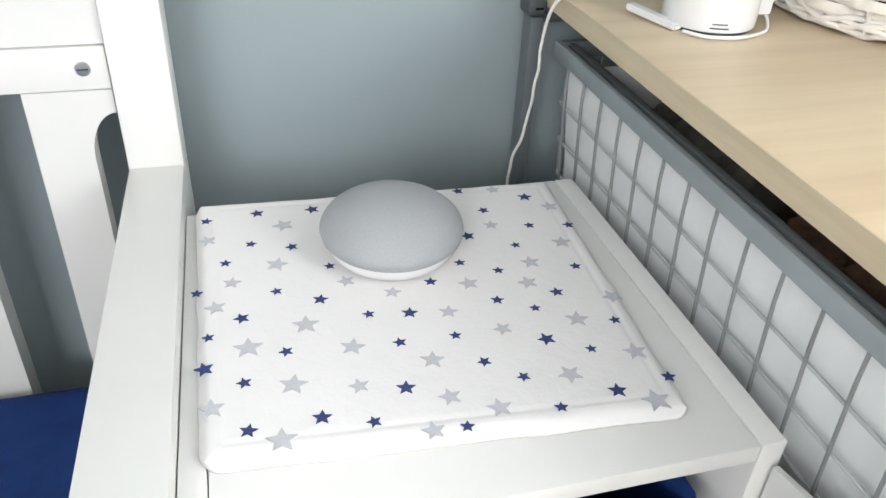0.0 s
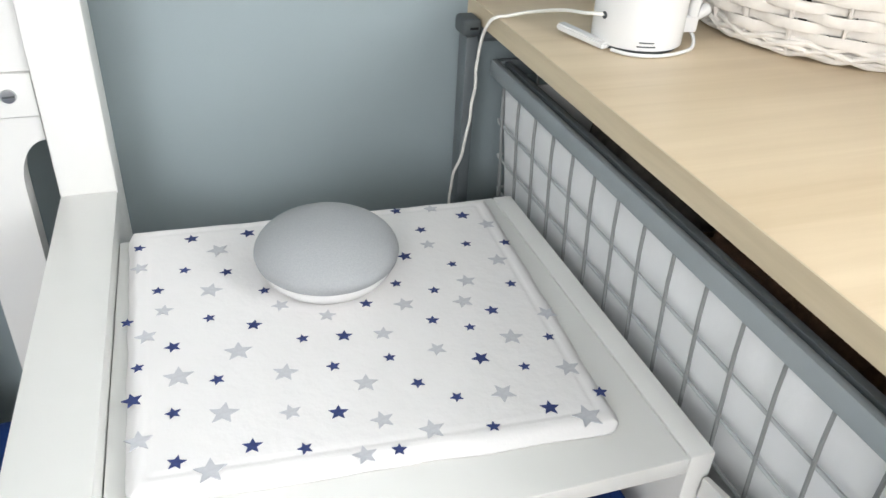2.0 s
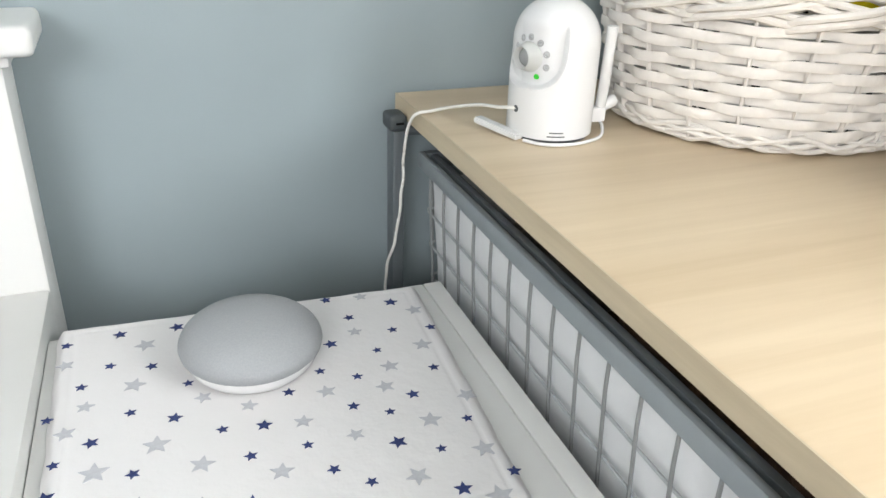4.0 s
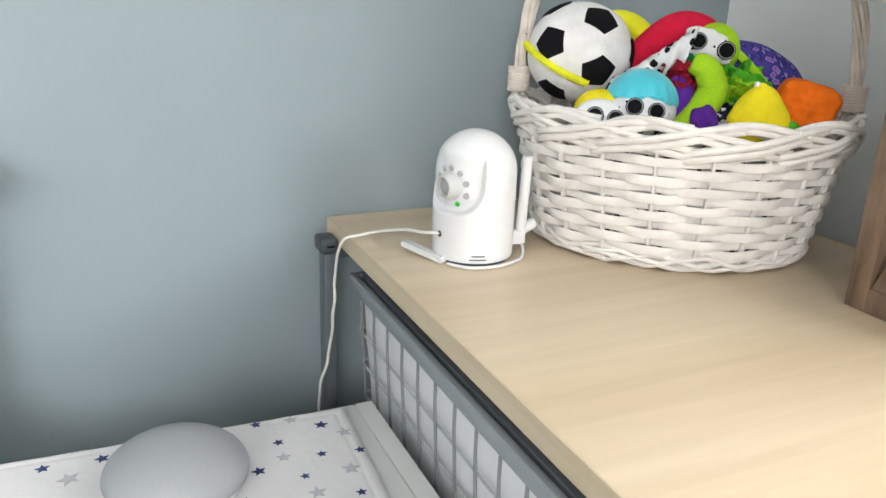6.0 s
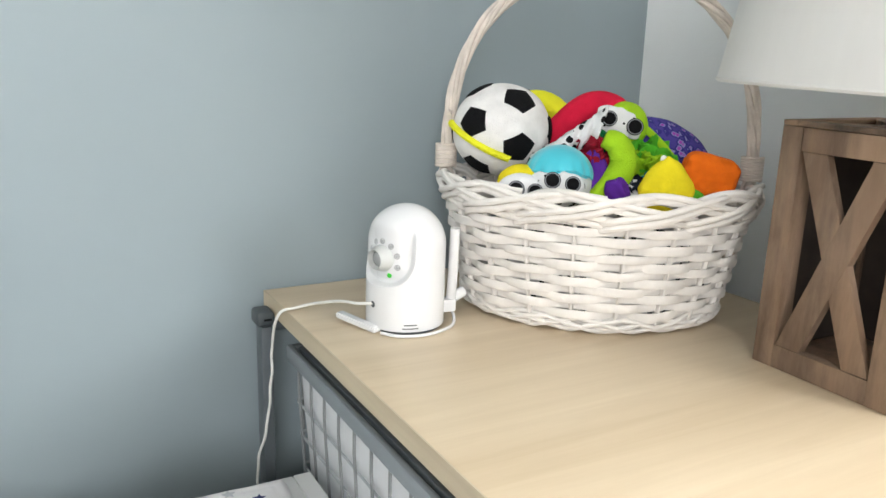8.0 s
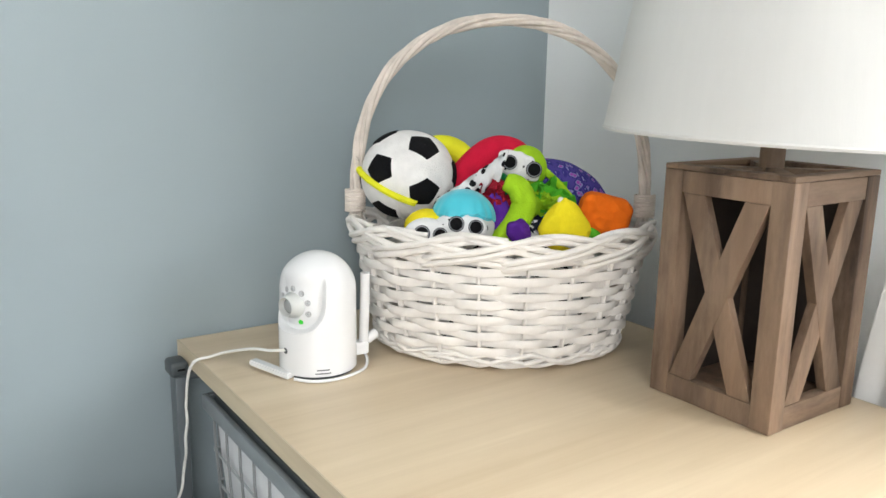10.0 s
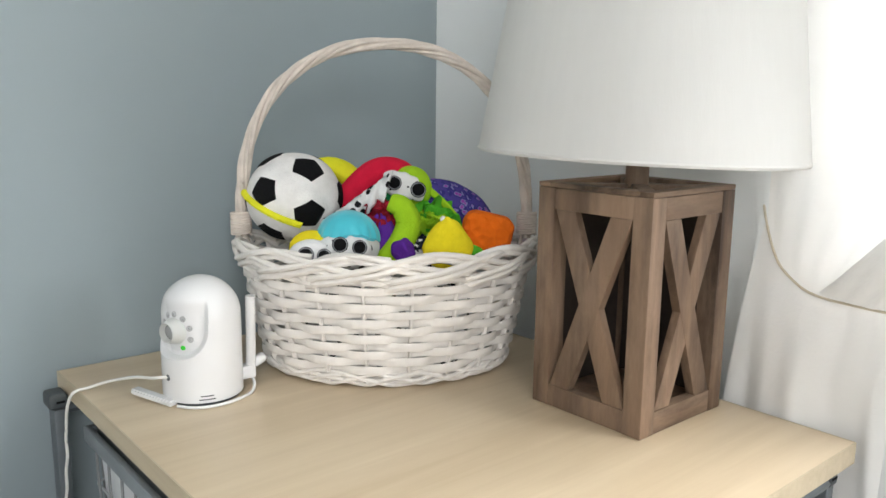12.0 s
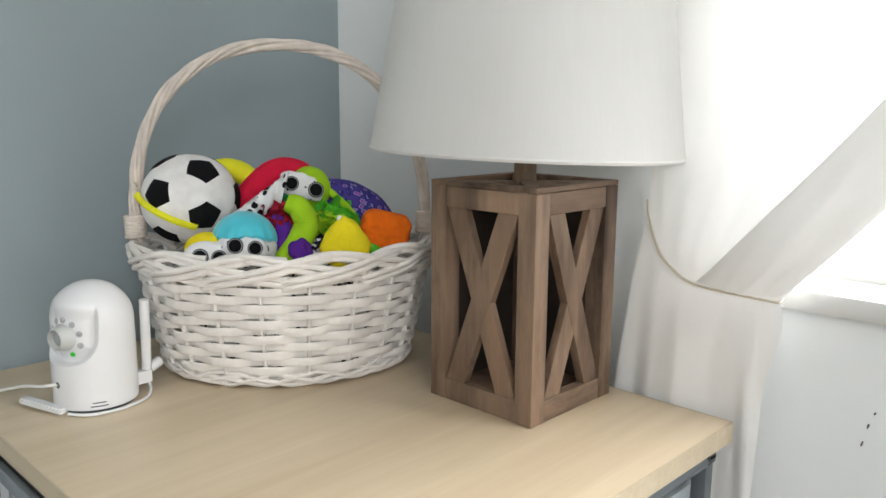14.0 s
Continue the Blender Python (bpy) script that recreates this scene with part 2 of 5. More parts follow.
def triangles_mat(name):
    """Blue-violet cloth with a small print of pale and pink triangles."""
    m = plush(name, (0.10, 0.09, 0.32))
    nt = m.node_tree
    tc = nt.nodes.new("ShaderNodeTexCoord")
    v = nt.nodes.new("ShaderNodeTexVoronoi")
    v.distance = "MANHATTAN"
    v.inputs["Scale"].default_value = 135
    nt.links.new(tc.outputs["Object"], v.inputs["Vector"])
    r = nt.nodes.new("ShaderNodeValToRGB")
    r.color_ramp.interpolation = "CONSTANT"
    cr = r.color_ramp
    cr.elements[0].position, cr.elements[0].color = 0.0, (0.34, 0.07, 0.42, 1)
    cr.elements[1].position, cr.elements[1].color = 0.36, (0.26, 0.25, 0.52, 1)
    e = cr.elements.new(0.54)
    e.color = (0.040, 0.035, 0.22, 1)
    e = cr.elements.new(0.80)
    e.color = (0.075, 0.055, 0.29, 1)
    nt.links.new(v.outputs["Distance"], r.inputs["Fac"])
    nt.links.new(r.outputs["Color"], bsdf(m).inputs["Base Color"])
    return m


TRIANGLES = triangles_mat("triangle_print_cloth")
GREEN_LIGHT = bpy.data.materials.new("green_indicator")
GREEN_LIGHT.use_nodes = True
bsdf(GREEN_LIGHT).inputs["Base Color"].default_value = (0.02, 0.4, 0.02, 1)
bsdf(GREEN_LIGHT).inputs["Emission Color"].default_value = (0.10, 1.0, 0.08, 1)
bsdf(GREEN_LIGHT).inputs["Emission Strength"].default_value = 0.12
GLASS = bpy.data.materials.new("window_glass")
GLASS.use_nodes = True
bsdf(GLASS).inputs["Transmission Weight"].default_value = 1.0
bsdf(GLASS).inputs["Roughness"].default_value = 0.0
bsdf(GLASS).inputs["IOR"].default_value = 1.02


# ---- mesh helpers ----
def link_mesh(name, bm, material, smooth=True):
    bmesh.ops.recalc_face_normals(bm, faces=bm.faces)
    me = bpy.data.meshes.new(name)
    bm.to_mesh(me)
    bm.free()
    me.materials.append(material)
    if smooth:
        for p in me.polygons:
            p.use_smooth = True
        me.set_sharp_from_angle(angle=radians(35))
    return new(name, me)


def part(name, bm, material, parent, label="", smooth=True):
    ob = link_mesh(name, bm, material, smooth)
    ob.parent = parent
    ob.matrix_parent_inverse = Matrix.Translation(parent.matrix_basis.translation).inverted() if parent.parent is None else Matrix()
    if label:
        tagged(ob, label)
    return ob


def group_at(name, x, y, z, label, category, group="", kind=""):
    e = new(name)
    e.location = (x, y, z)
    e.empty_display_size = 0.02
    return tagged(e, label, category, group, kind)


def box(x0, x1, y0, y1, z0, z1, bevel=0.0, seg=2):
    bm = bmesh.new()
    bmesh.ops.create_cube(bm, size=1)
    for v in bm.verts:
        v.co = Vector((x0 + (v.co.x + 0.5) * (x1 - x0), y0 + (v.co.y + 0.5) * (y1 - y0), z0 + (v.co.z + 0.5) * (z1 - z0)))
    if bevel:
        bmesh.ops.bevel(bm, geom=bm.edges[:], offset=bevel, segments=seg, profile=0.6, affect="EDGES")
    return bm


def add_box(bm, *a, **k):
    b = box(*a, **k)
    me = bpy.data.meshes.new("tmp")
    b.to_mesh(me)
    b.free()
    bm.from_mesh(me)
    bpy.data.meshes.remove(me)
    return bm


def prism(points, x0, x1, axis="x", bevel=0.0):
    """A polygon of two coordinates pushed out along an axis."""
    def at(a, b, c):
        return {"x": (c, a, b), "y": (a, c, b), "z": (a, b, c)}[axis]
    bm = bmesh.new()
    lo = [bm.verts.new(at(a, b, x0)) for a, b in points]
    hi = [bm.verts.new(at(a, b, x1)) for a, b in points]
    bm.faces.new(lo)
    bm.faces.new(hi[::-1])
    n = len(points)
    for i in range(n):
        bm.faces.new((lo[i], lo[(i + 1) % n], hi[(i + 1) % n], hi[i]))
    if bevel:
        bmesh.ops.bevel(bm, geom=bm.edges[:], offset=bevel, segments=2, profile=0.6, affect="EDGES")
    return bm


def lathe(profile, seg=48, centre=(0, 0, 0)):
    """A turned form from (radius, height) pairs."""
    bm = bmesh.new()
    cx, cy, cz = centre
    rings = []
    for r, z in profile:
        if r < 1e-6:
            rings.append([bm.verts.new((cx, cy, cz + z))])
        else:
            rings.append([bm.verts.new((cx + r * math.cos(2 * math.pi * i / seg), cy + r * math.sin(2 * math.pi * i / seg), cz + z)) for i in range(seg)])
    for a, b in zip(rings, rings[1:]):
        for i in range(seg):
            j = (i + 1) % seg
            if len(a) == 1 and len(b) == 1:
                continue
            if len(a) == 1:
                bm.faces.new((a[0], b[i], b[j]))
            elif len(b) == 1:
                bm.faces.new((a[i], a[j], b[0]))
            else:
                bm.faces.new((a[i], a[j], b[j], b[i]))
    return bm


def tube(path, radius, seg=8, closed=False, flat=1.0, up=Vector((0, 0, 1)), taper=None):
    """A round or flattened strand along a path; flat squeezes it across 'up'."""
    bm = bmesh.new()
    pts = [Vector(p) for p in path]
    n = len(pts)
    rings = []
    for i, p in enumerate(pts):
        a = pts[(i - 1) % n] if closed or i else p
        b = pts[(i + 1) % n] if closed or i < n - 1 else p
        d = (b - a).normalized()
        s = d.cross(up)
        if s.length < 1e-4:
            s = d.cross(Vector((1, 0, 0)))
        s.normalize()
        u = s.cross(d)
        r = radius * (taper(i / max(1, n - 1)) if taper else 1.0)
        rings.append([bm.verts.new(p + s * (r * flat * math.cos(2 * math.pi * k / seg)) + u * (r * math.sin(2 * math.pi * k / seg))) for k in range(seg)])
    for i in range(n if closed else n - 1):
        A, B = rings[i], rings[(i + 1) % n]
        for k in range(seg):
            bm.faces.new((A[k], A[(k + 1) % seg], B[(k + 1) % seg], B[k]))
    if not closed:
        bm.faces.new(rings[0][::-1])
        bm.faces.new(rings[-1])
    return bm


def smooth_path(points, steps=8):
    """A Catmull-Rom line through points."""
    P = [Vector(p) for p in points]
    P = [P[0] * 2 - P[1]] + P + [P[-1] * 2 - P[-2]]
    out = []
    for i in range(1, len(P) - 2):
        for s in range(steps):
            t = s / steps
            a, b, c, d = P[i - 1], P[i], P[i + 1], P[i + 2]
            out.append(0.5 * ((2 * b) + (c - a) * t + (2 * a - 5 * b + 4 * c - d) * t * t + (3 * b - a - 3 * c + d) * t ** 3))
    out.append(P[-2])
    return out


def blob(centre, radii, turn=(0, 0, 0), lumps=0.06, freq=30.0, sub=4, power=1.0, seed=0.0):
    """A stuffed soft form: an ellipsoid, squarer with power below 1, with uneven lumps."""
    bm = bmesh.new()
    bmesh.ops.create_icosphere(bm, subdivisions=sub, radius=1)
    rot = Euler([radians(a) for a in turn]).to_matrix()
    for v in bm.verts:
        c = v.co.copy()
        if power != 1.0:
            c = Vector([math.copysign(abs(q) ** power, q) for q in c])
        w = Vector((c.x * radii[0], c.y * radii[1], c.z * radii[2]))
        w *= 1 + lumps * noise.noise(w * freq + Vector((seed, seed, seed)))
        v.co = rot @ w + Vector(centre)
    return bm


# ---- setting ----
WX, WY = 0.475, 0.008          # faces of the window wall and of the back wall
X0, Y0, TOP = -2.3, -2.8, 2.45
W_Y0, W_Y1, W_Z0, W_Z1 = -1.50, -0.515, 0.905, 2.30


def setting(name, bm, material, label, category):
    return tagged(link_mesh(name, bm, material, smooth=False), label, category, kind="structure")


setting("floor", box(X0 - 0.15, WX + 0.15, Y0 - 0.15, WY + 0.15, -0.06, 0.0), FLOOR, "brown wooden floor of the bedroom", "floor")
setting("ceiling", box(X0 - 0.15, WX + 0.15, Y0 - 0.15, WY + 0.15, TOP, TOP + 0.1), ROOM_WHITE, "plain white ceiling of the bedroom", "ceiling")
setting("wall_north", box(X0 - 0.15, WX + 0.15, WY, WY + 0.15, 0.0, TOP), WALL, "matt blue-grey painted bedroom wall", "wall")
setting("wall_west", box(X0 - 0.15, X0, Y0, WY, 0.0, TOP), ROOM_WHITE, "plain pale painted bedroom wall", "wall")

bm = bmesh.new()
add_box(bm, WX, WX + 0.15, Y0, W_Y0, 0, TOP)
add_box(bm, WX, WX + 0.15, W_Y1, WY, 0, TOP)
add_box(bm, WX, WX + 0.15, W_Y0, W_Y1, 0, W_Z0)
add_box(bm, WX, WX + 0.15, W_Y0, W_Y1, W_Z1, TOP)
setting("wall_east", bm, WALL_PALE, "pale grey painted wall with a window opening", "wall")
bm = bmesh.new()
# this opening is never in view; it is added to admit the fill light
B_X0, B_X1, B_Z0, B_Z1 = -2.15, -0.85, 1.30, 2.35
add_box(bm, X0, B_X0, Y0 - 0.15, Y0, 0, TOP)
add_box(bm, B_X1, WX, Y0 - 0.15, Y0, 0, TOP)
add_box(bm, B_X0, B_X1, Y0 - 0.15, Y0, 0, B_Z0)
add_box(bm, B_X0, B_X1, Y0 - 0.15, Y0, B_Z1, TOP)
setting("wall_south", bm, ROOM_WHITE, "plain pale wall with an unseen opening added for fill light", "wall")

win = group_at("window_1", WX, -1.0, W_Z0, "white framed bright window behind a sheer curtain", "window", kind="structure")
fw = 0.045
for y0, y1, z0, z1 in ((W_Y0, W_Y0 + fw, W_Z0, W_Z1), (W_Y1 - fw, W_Y1, W_Z0, W_Z1), (W_Y0 + fw, W_Y1 - fw, W_Z0, W_Z0 + fw),
                       (W_Y0 + fw, W_Y1 - fw, W_Z1 - fw, W_Z1), (W_Y0 + fw, W_Y1 - fw, 1.58, 1.62)):
    part("window_frame", box(WX + 0.06, WX + 0.10, y0, y1, z0, z1, 0.003), WHITE, win)
part("window_sill", box(WX - 0.010, WX + 0.058, W_Y0 - 0.02, W_Y1 + 0.006, W_Z0 - 0.012, W_Z0 + 0.006, 0.004), WHITE, win, "white painted window sill")
pane = part("pane", box(WX + 0.078, WX + 0.082, W_Y0 + fw, W_Y1 - fw, W_Z0 + fw, W_Z1 - fw), GLASS, win)
pane.visible_shadow = False

# three dark scuffs on the wall below the window
scuff_mat = mat("dark_scuff", (0.16, 0.16, 0.17), 0.9, vary=0.5, scale=400)
for y, z, h in ((-0.649, 0.821, 0.006), (-0.645, 0.810, 0.007), (-0.642, 0.794, 0.009)):
    b = blob((WX - 0.0004, y, z), (0.0005, 0.0008, h / 3.4), (14, 0, 0), 0.8, 500, 2, seed=z * 50)
    tagged(link_mesh("wall_scuff", b, scuff_mat), "small dark scuff mark on the painted wall", "scuff mark", "wall scuffs")


# ---- curtain ----
def curtain():
    th = group_at("curtain", 0.45, -0.5, 0.25, "sheer white curtain gathered by a tan tieback cord", "curtain")
    nu, nv = 120, 120

    def spot(u, v):
        zn = 0.964 - 0.0605 * (1 - math.exp(-7.2 * u))                       # slanting line of the tieback
        if v < 0.55:                                        # upper drape, sweeping in from the far side
            s = v / 0.55
            z = 2.36 + (zn - 2.36) * s
            a = max(0.0, (z - zn) / (2.36 - zn))
            left = -0.462 + 0.010 * a
            right = -0.577 - 1.08 * a ** 0.93
            y = left + (right - left) * u ** (1 + 0.35 * a)
            amp = 0.0015 + 0.010 * a ** 0.5
            x = 0.447 - 0.014 * math.sin(math.pi * u) * math.exp(-((z - zn - 0.05) / 0.045) ** 2)
            x -= 0.006 * math.exp(-((u - 0.80) / 0.10) ** 2) * math.exp(-((z - zn) / 0.30) ** 2)
            x += amp * 0.5 * math.sin(2 * math.pi * (2.6 * u + 0.3 * noise.noise(Vector((u * 3, z * 2, 0))))) + 0.0010 * math.sin(2 * math.pi * (7.1 * u + 0.4 * a))
        else:                                               # skirt below the tieback
            s = (v - 0.55) / 0.45
            z = zn + (0.12 - zn) * s
            a = 1 - math.exp(-7 * s)
            left = -0.462 + 0.036 * a
            right = -0.575 - 0.010 * math.exp(-((s - 0.03) / 0.04) ** 2) + 0.016 * s
            y = left + (right - left) * u
            x = 0.447 - 0.010 * math.sin(math.pi * u) * a
            x += 0.006 * a * math.sin(2 * math.pi * (1.7 * u + 0.9 * (z - 0.9) + 0.25 * noise.noise(Vector((u * 4, z * 6, 3)))) + 0.8)
            x += 0.0020 * noise.noise(Vector((u * 9 + z * 8, z * 10, 5)))
            x -= 0.004 * math.exp(-((u - 0.86 - 0.4 * s) / 0.05) ** 2) * a
        return Vector((min(x, 0.468), y, z))

    bm = bmesh.new()
    grid = [[bm.verts.new(spot(i / nu, j / nv)) for i in range(nu + 1)] for j in range(nv + 1)]
    for j in range(nv):
        for i in range(nu):
            bm.faces.new((grid[j][i], grid[j][i + 1], grid[j + 1][i + 1], grid[j + 1][i]))
    part("drape", bm, CURTAIN, th)
    # gathered roll of cloth along the drape's free edge
    bm = bmesh.new()
    rows = []
    for j in range(61):
        v = 0.549 - 0.30 * (j / 60)
        row = []
        for i in range(25):
            k = i / 24
            edge = abs(spot(1.0, v).y - spot(0.0, v).y)
            w = 1 - min(0.58, 0.068 / edge)
            p = spot(w + (1.0 - w) * k, v)
            puff = 0.008 * math.sin(math.pi * k) ** 0.6 * (0.5 + 0.5 * min(1, j / 12)) + 0.002
            row.append(bm.verts.new(p + Vector((-puff - 0.0006 * math.sin(5 * k + 0.05 * j), 0, 0))))
        rows.append(row)
    for r0, r1 in zip(rows, rows[1:]):
        for i in range(24):
            bm.faces.new((r0[i], r0[i + 1], r1[i + 1], r1[i]))
    part("gathered_fold", bm, CURTAIN_DENSE, th)
    pts = [(0.470, -0.446, 0.970)] + [spot(u, 0.55) + Vector((-0.003, 0, -0.001)) for u in (0.0, 0.03, 0.08, 0.15, 0.3, 0.45, 0.6, 0.75, 0.9, 1.0)] + [(0.458, -0.578, 0.9045), (0.469, -0.572, 0.906)]
    part("tieback", tube(smooth_path(pts, 6), 0.0010, 6), CORD_TAN, th, "thin tan tieback cord")
    part("rod", tube([(0.447, -0.40, 2.375), (0.447, -1.62, 2.375)], 0.009, 12), STEEL, th)


curtain()


# ---- bed ----
def bed():
    th = group_at("toddler_bed", -0.33, -0.05, 0.0, "white painted wooden child's bed beside the small table", "bed")
    part("post", box(-0.350, -0.308, -0.070, -0.022, 0.0, 0.857, 0.003), WHITE, th)
    part("side_rail", prism([(-0.3500, -0.0705), (-0.3078, -0.0705), (-0.3360, -1.30), (-0.3890, -1.30)], 0.53, 0.681, "z", 0.004), WHITE, th, "white flat-topped side rail")
    crown = bmesh.new()
    add_box(crown, -1.05, -0.302, -0.078, -0.014, 0.8575, 0.866, bevel=0.003)
    add_box(crown, -1.06, -0.284, -0.090, -0.006, 0.866, 0.887, bevel=0.007, seg=4)
    part("crown_rail", crown, WHITE, th, "white moulded top rail of the headboard")
    part("panel", box(-1.0, -0.3505, -0.0645, -0.040, 0.7782, 0.857), WHITE, th, "white headboard panel")
    part("cross_rail", box(-1.0, -0.3505, -0.0665, -0.036, 0.7446, 0.7772, 0.0012), WHITE, th)
    # upright slats; the outer one curves out to the post
    def slat(left, right, fillet):
        top = [(right, 0.7437), (left, 0.7437)]
        if fillet:
            r = fillet
            top = [(right + r * (1 - math.cos(math.pi / 2 * k / 10)), 0.688 + 0.037 * math.sin(math.pi / 2 * k / 10)) for k in range(11)] + [(right + r, 0.7437), (left, 0.7437)]
        part("slat", prism([(left, 0.30), (right, 0.30)] + top, -0.0645, -0.040, "y"), WHITE, th)
    slat(-0.4130, -0.3725, 0.0215)
    for k in range(1, 6):
        slat(-0.4130 - 0.0965 * k, -0.3725 - 0.0965 * k, 0)
    part("cross_rail", box(-1.0, -0.3505, -0.0665, -0.036, 0.28, 0.34, 0.001), WHITE, th)
    part("post", box(-1.05, -1.008, -0.070, -0.022, 0.0, 0.857, 0.003), WHITE, th)
    part("side_rail", box(-1.0495, -1.0125, -1.30, -0.0705, 0.20, 0.40, 0.004), WHITE, th)
    screw = lathe([(0, -0.004), (0.0050, -0.004), (0.0054, 0.0), (0.0048, 0.0010), (0, 0.0014)], 24)
    bmesh.ops.rotate(screw, verts=screw.verts, matrix=Matrix.Rotation(radians(90), 3, "X"))
    bmesh.ops.translate(screw, verts=screw.verts, vec=(-0.3676, -0.0668, 0.7609))
    s = part("screw", screw, STEEL, th, "steel slotted screw head")
    part("slot", box(-0.3716, -0.3636, -0.0686, -0.0678, 0.7603, 0.7615), GREY_DARK, s)


bed()
def mattress():
    th = group_at("mattress", -0.68, -0.68, 0.36, "mattress with a navy blue fitted sheet in the child's bed", "mattress")
    part("sheet", box(-1.0, -0.3905, -1.28, -0.074, 0.36, 0.475, 0.02, 4), BLUE_CLOTH, th)
    part("seam", tube([(-0.99, -0.0745, 0.452), (-0.400, -0.0745, 0.452)], 0.0016, 6), BLUE_CLOTH, th)
    part("seam", tube([(-0.3915, -0.09, 0.452), (-0.3915, -1.26, 0.452)], 0.0016, 6), BLUE_CLOTH, th)


mattress()


# ---- small white table ----
def side_table():
    th = group_at("side_table", -0.155, -0.28, 0.0, "small white lacquered side table between bed and drawer unit", "table")
    part("tabletop", box(-0.2995, -0.0145, -0.424, -0.126, 0.6535, 0.6655, 0.0012), TABLE_WHITE, th)
    part("side_panel", box(-0.014, 0.002, -0.424, -0.126, 0.0, 0.666, 0.0015), TABLE_WHITE, th)
    part("side_panel", prism([(-0.3086, -0.126), (-0.3000, -0.126), (-0.3000, -0.424), (-0.3152, -0.424)], 0.0, 0.666, "z", 0.0012), TABLE_WHITE, th)
    part("back_panel", box(-0.2995, -0.0145, -0.136, -0.128, 0.1, 0.6530), TABLE_WHITE, th)
    part("shelf", box(-0.2995, -0.0145, -0.420, -0.137, 0.30, 0.315, 0.001), TABLE_WHITE, th)


side_table()


def fabric_bin():
    th = group_at("fabric_bin", -0.15, -0.30, 0.315, "navy blue fabric bin on the shelf of the white table", "bin")
    bm = bmesh.new()
    add_box(bm, -0.285, -0.030, -0.418, -0.409, 0.316, 0.612, bevel=0.003)
    add_box(bm, -0.285, -0.030, -0.155, -0.146, 0.316, 0.612, bevel=0.003)
    add_box(bm, -0.285, -0.276, -0.409, -0.155, 0.316, 0.612, bevel=0.003)
    add_box(bm, -0.039, -0.030, -0.409, -0.155, 0.316, 0.612, bevel=0.003)
    add_box(bm, -0.276, -0.039, -0.409, -0.155, 0.316, 0.325)
    part("body", bm, BLUE_CLOTH, th)
    part("rim_band", tube([(-0.285, -0.4185, 0.608), (-0.030, -0.4185, 0.608)], 0.004, 8), BLUE_CLOTH, th)
    b = blob((-0.155, -0.30, 0.575), (0.11, 0.105, 0.045), (0, 0, 0), 0.25, 22, 4)
    part("folded_cloth", b, BLUE_CLOTH, th, "rumpled navy blue cloth")


fabric_bin()


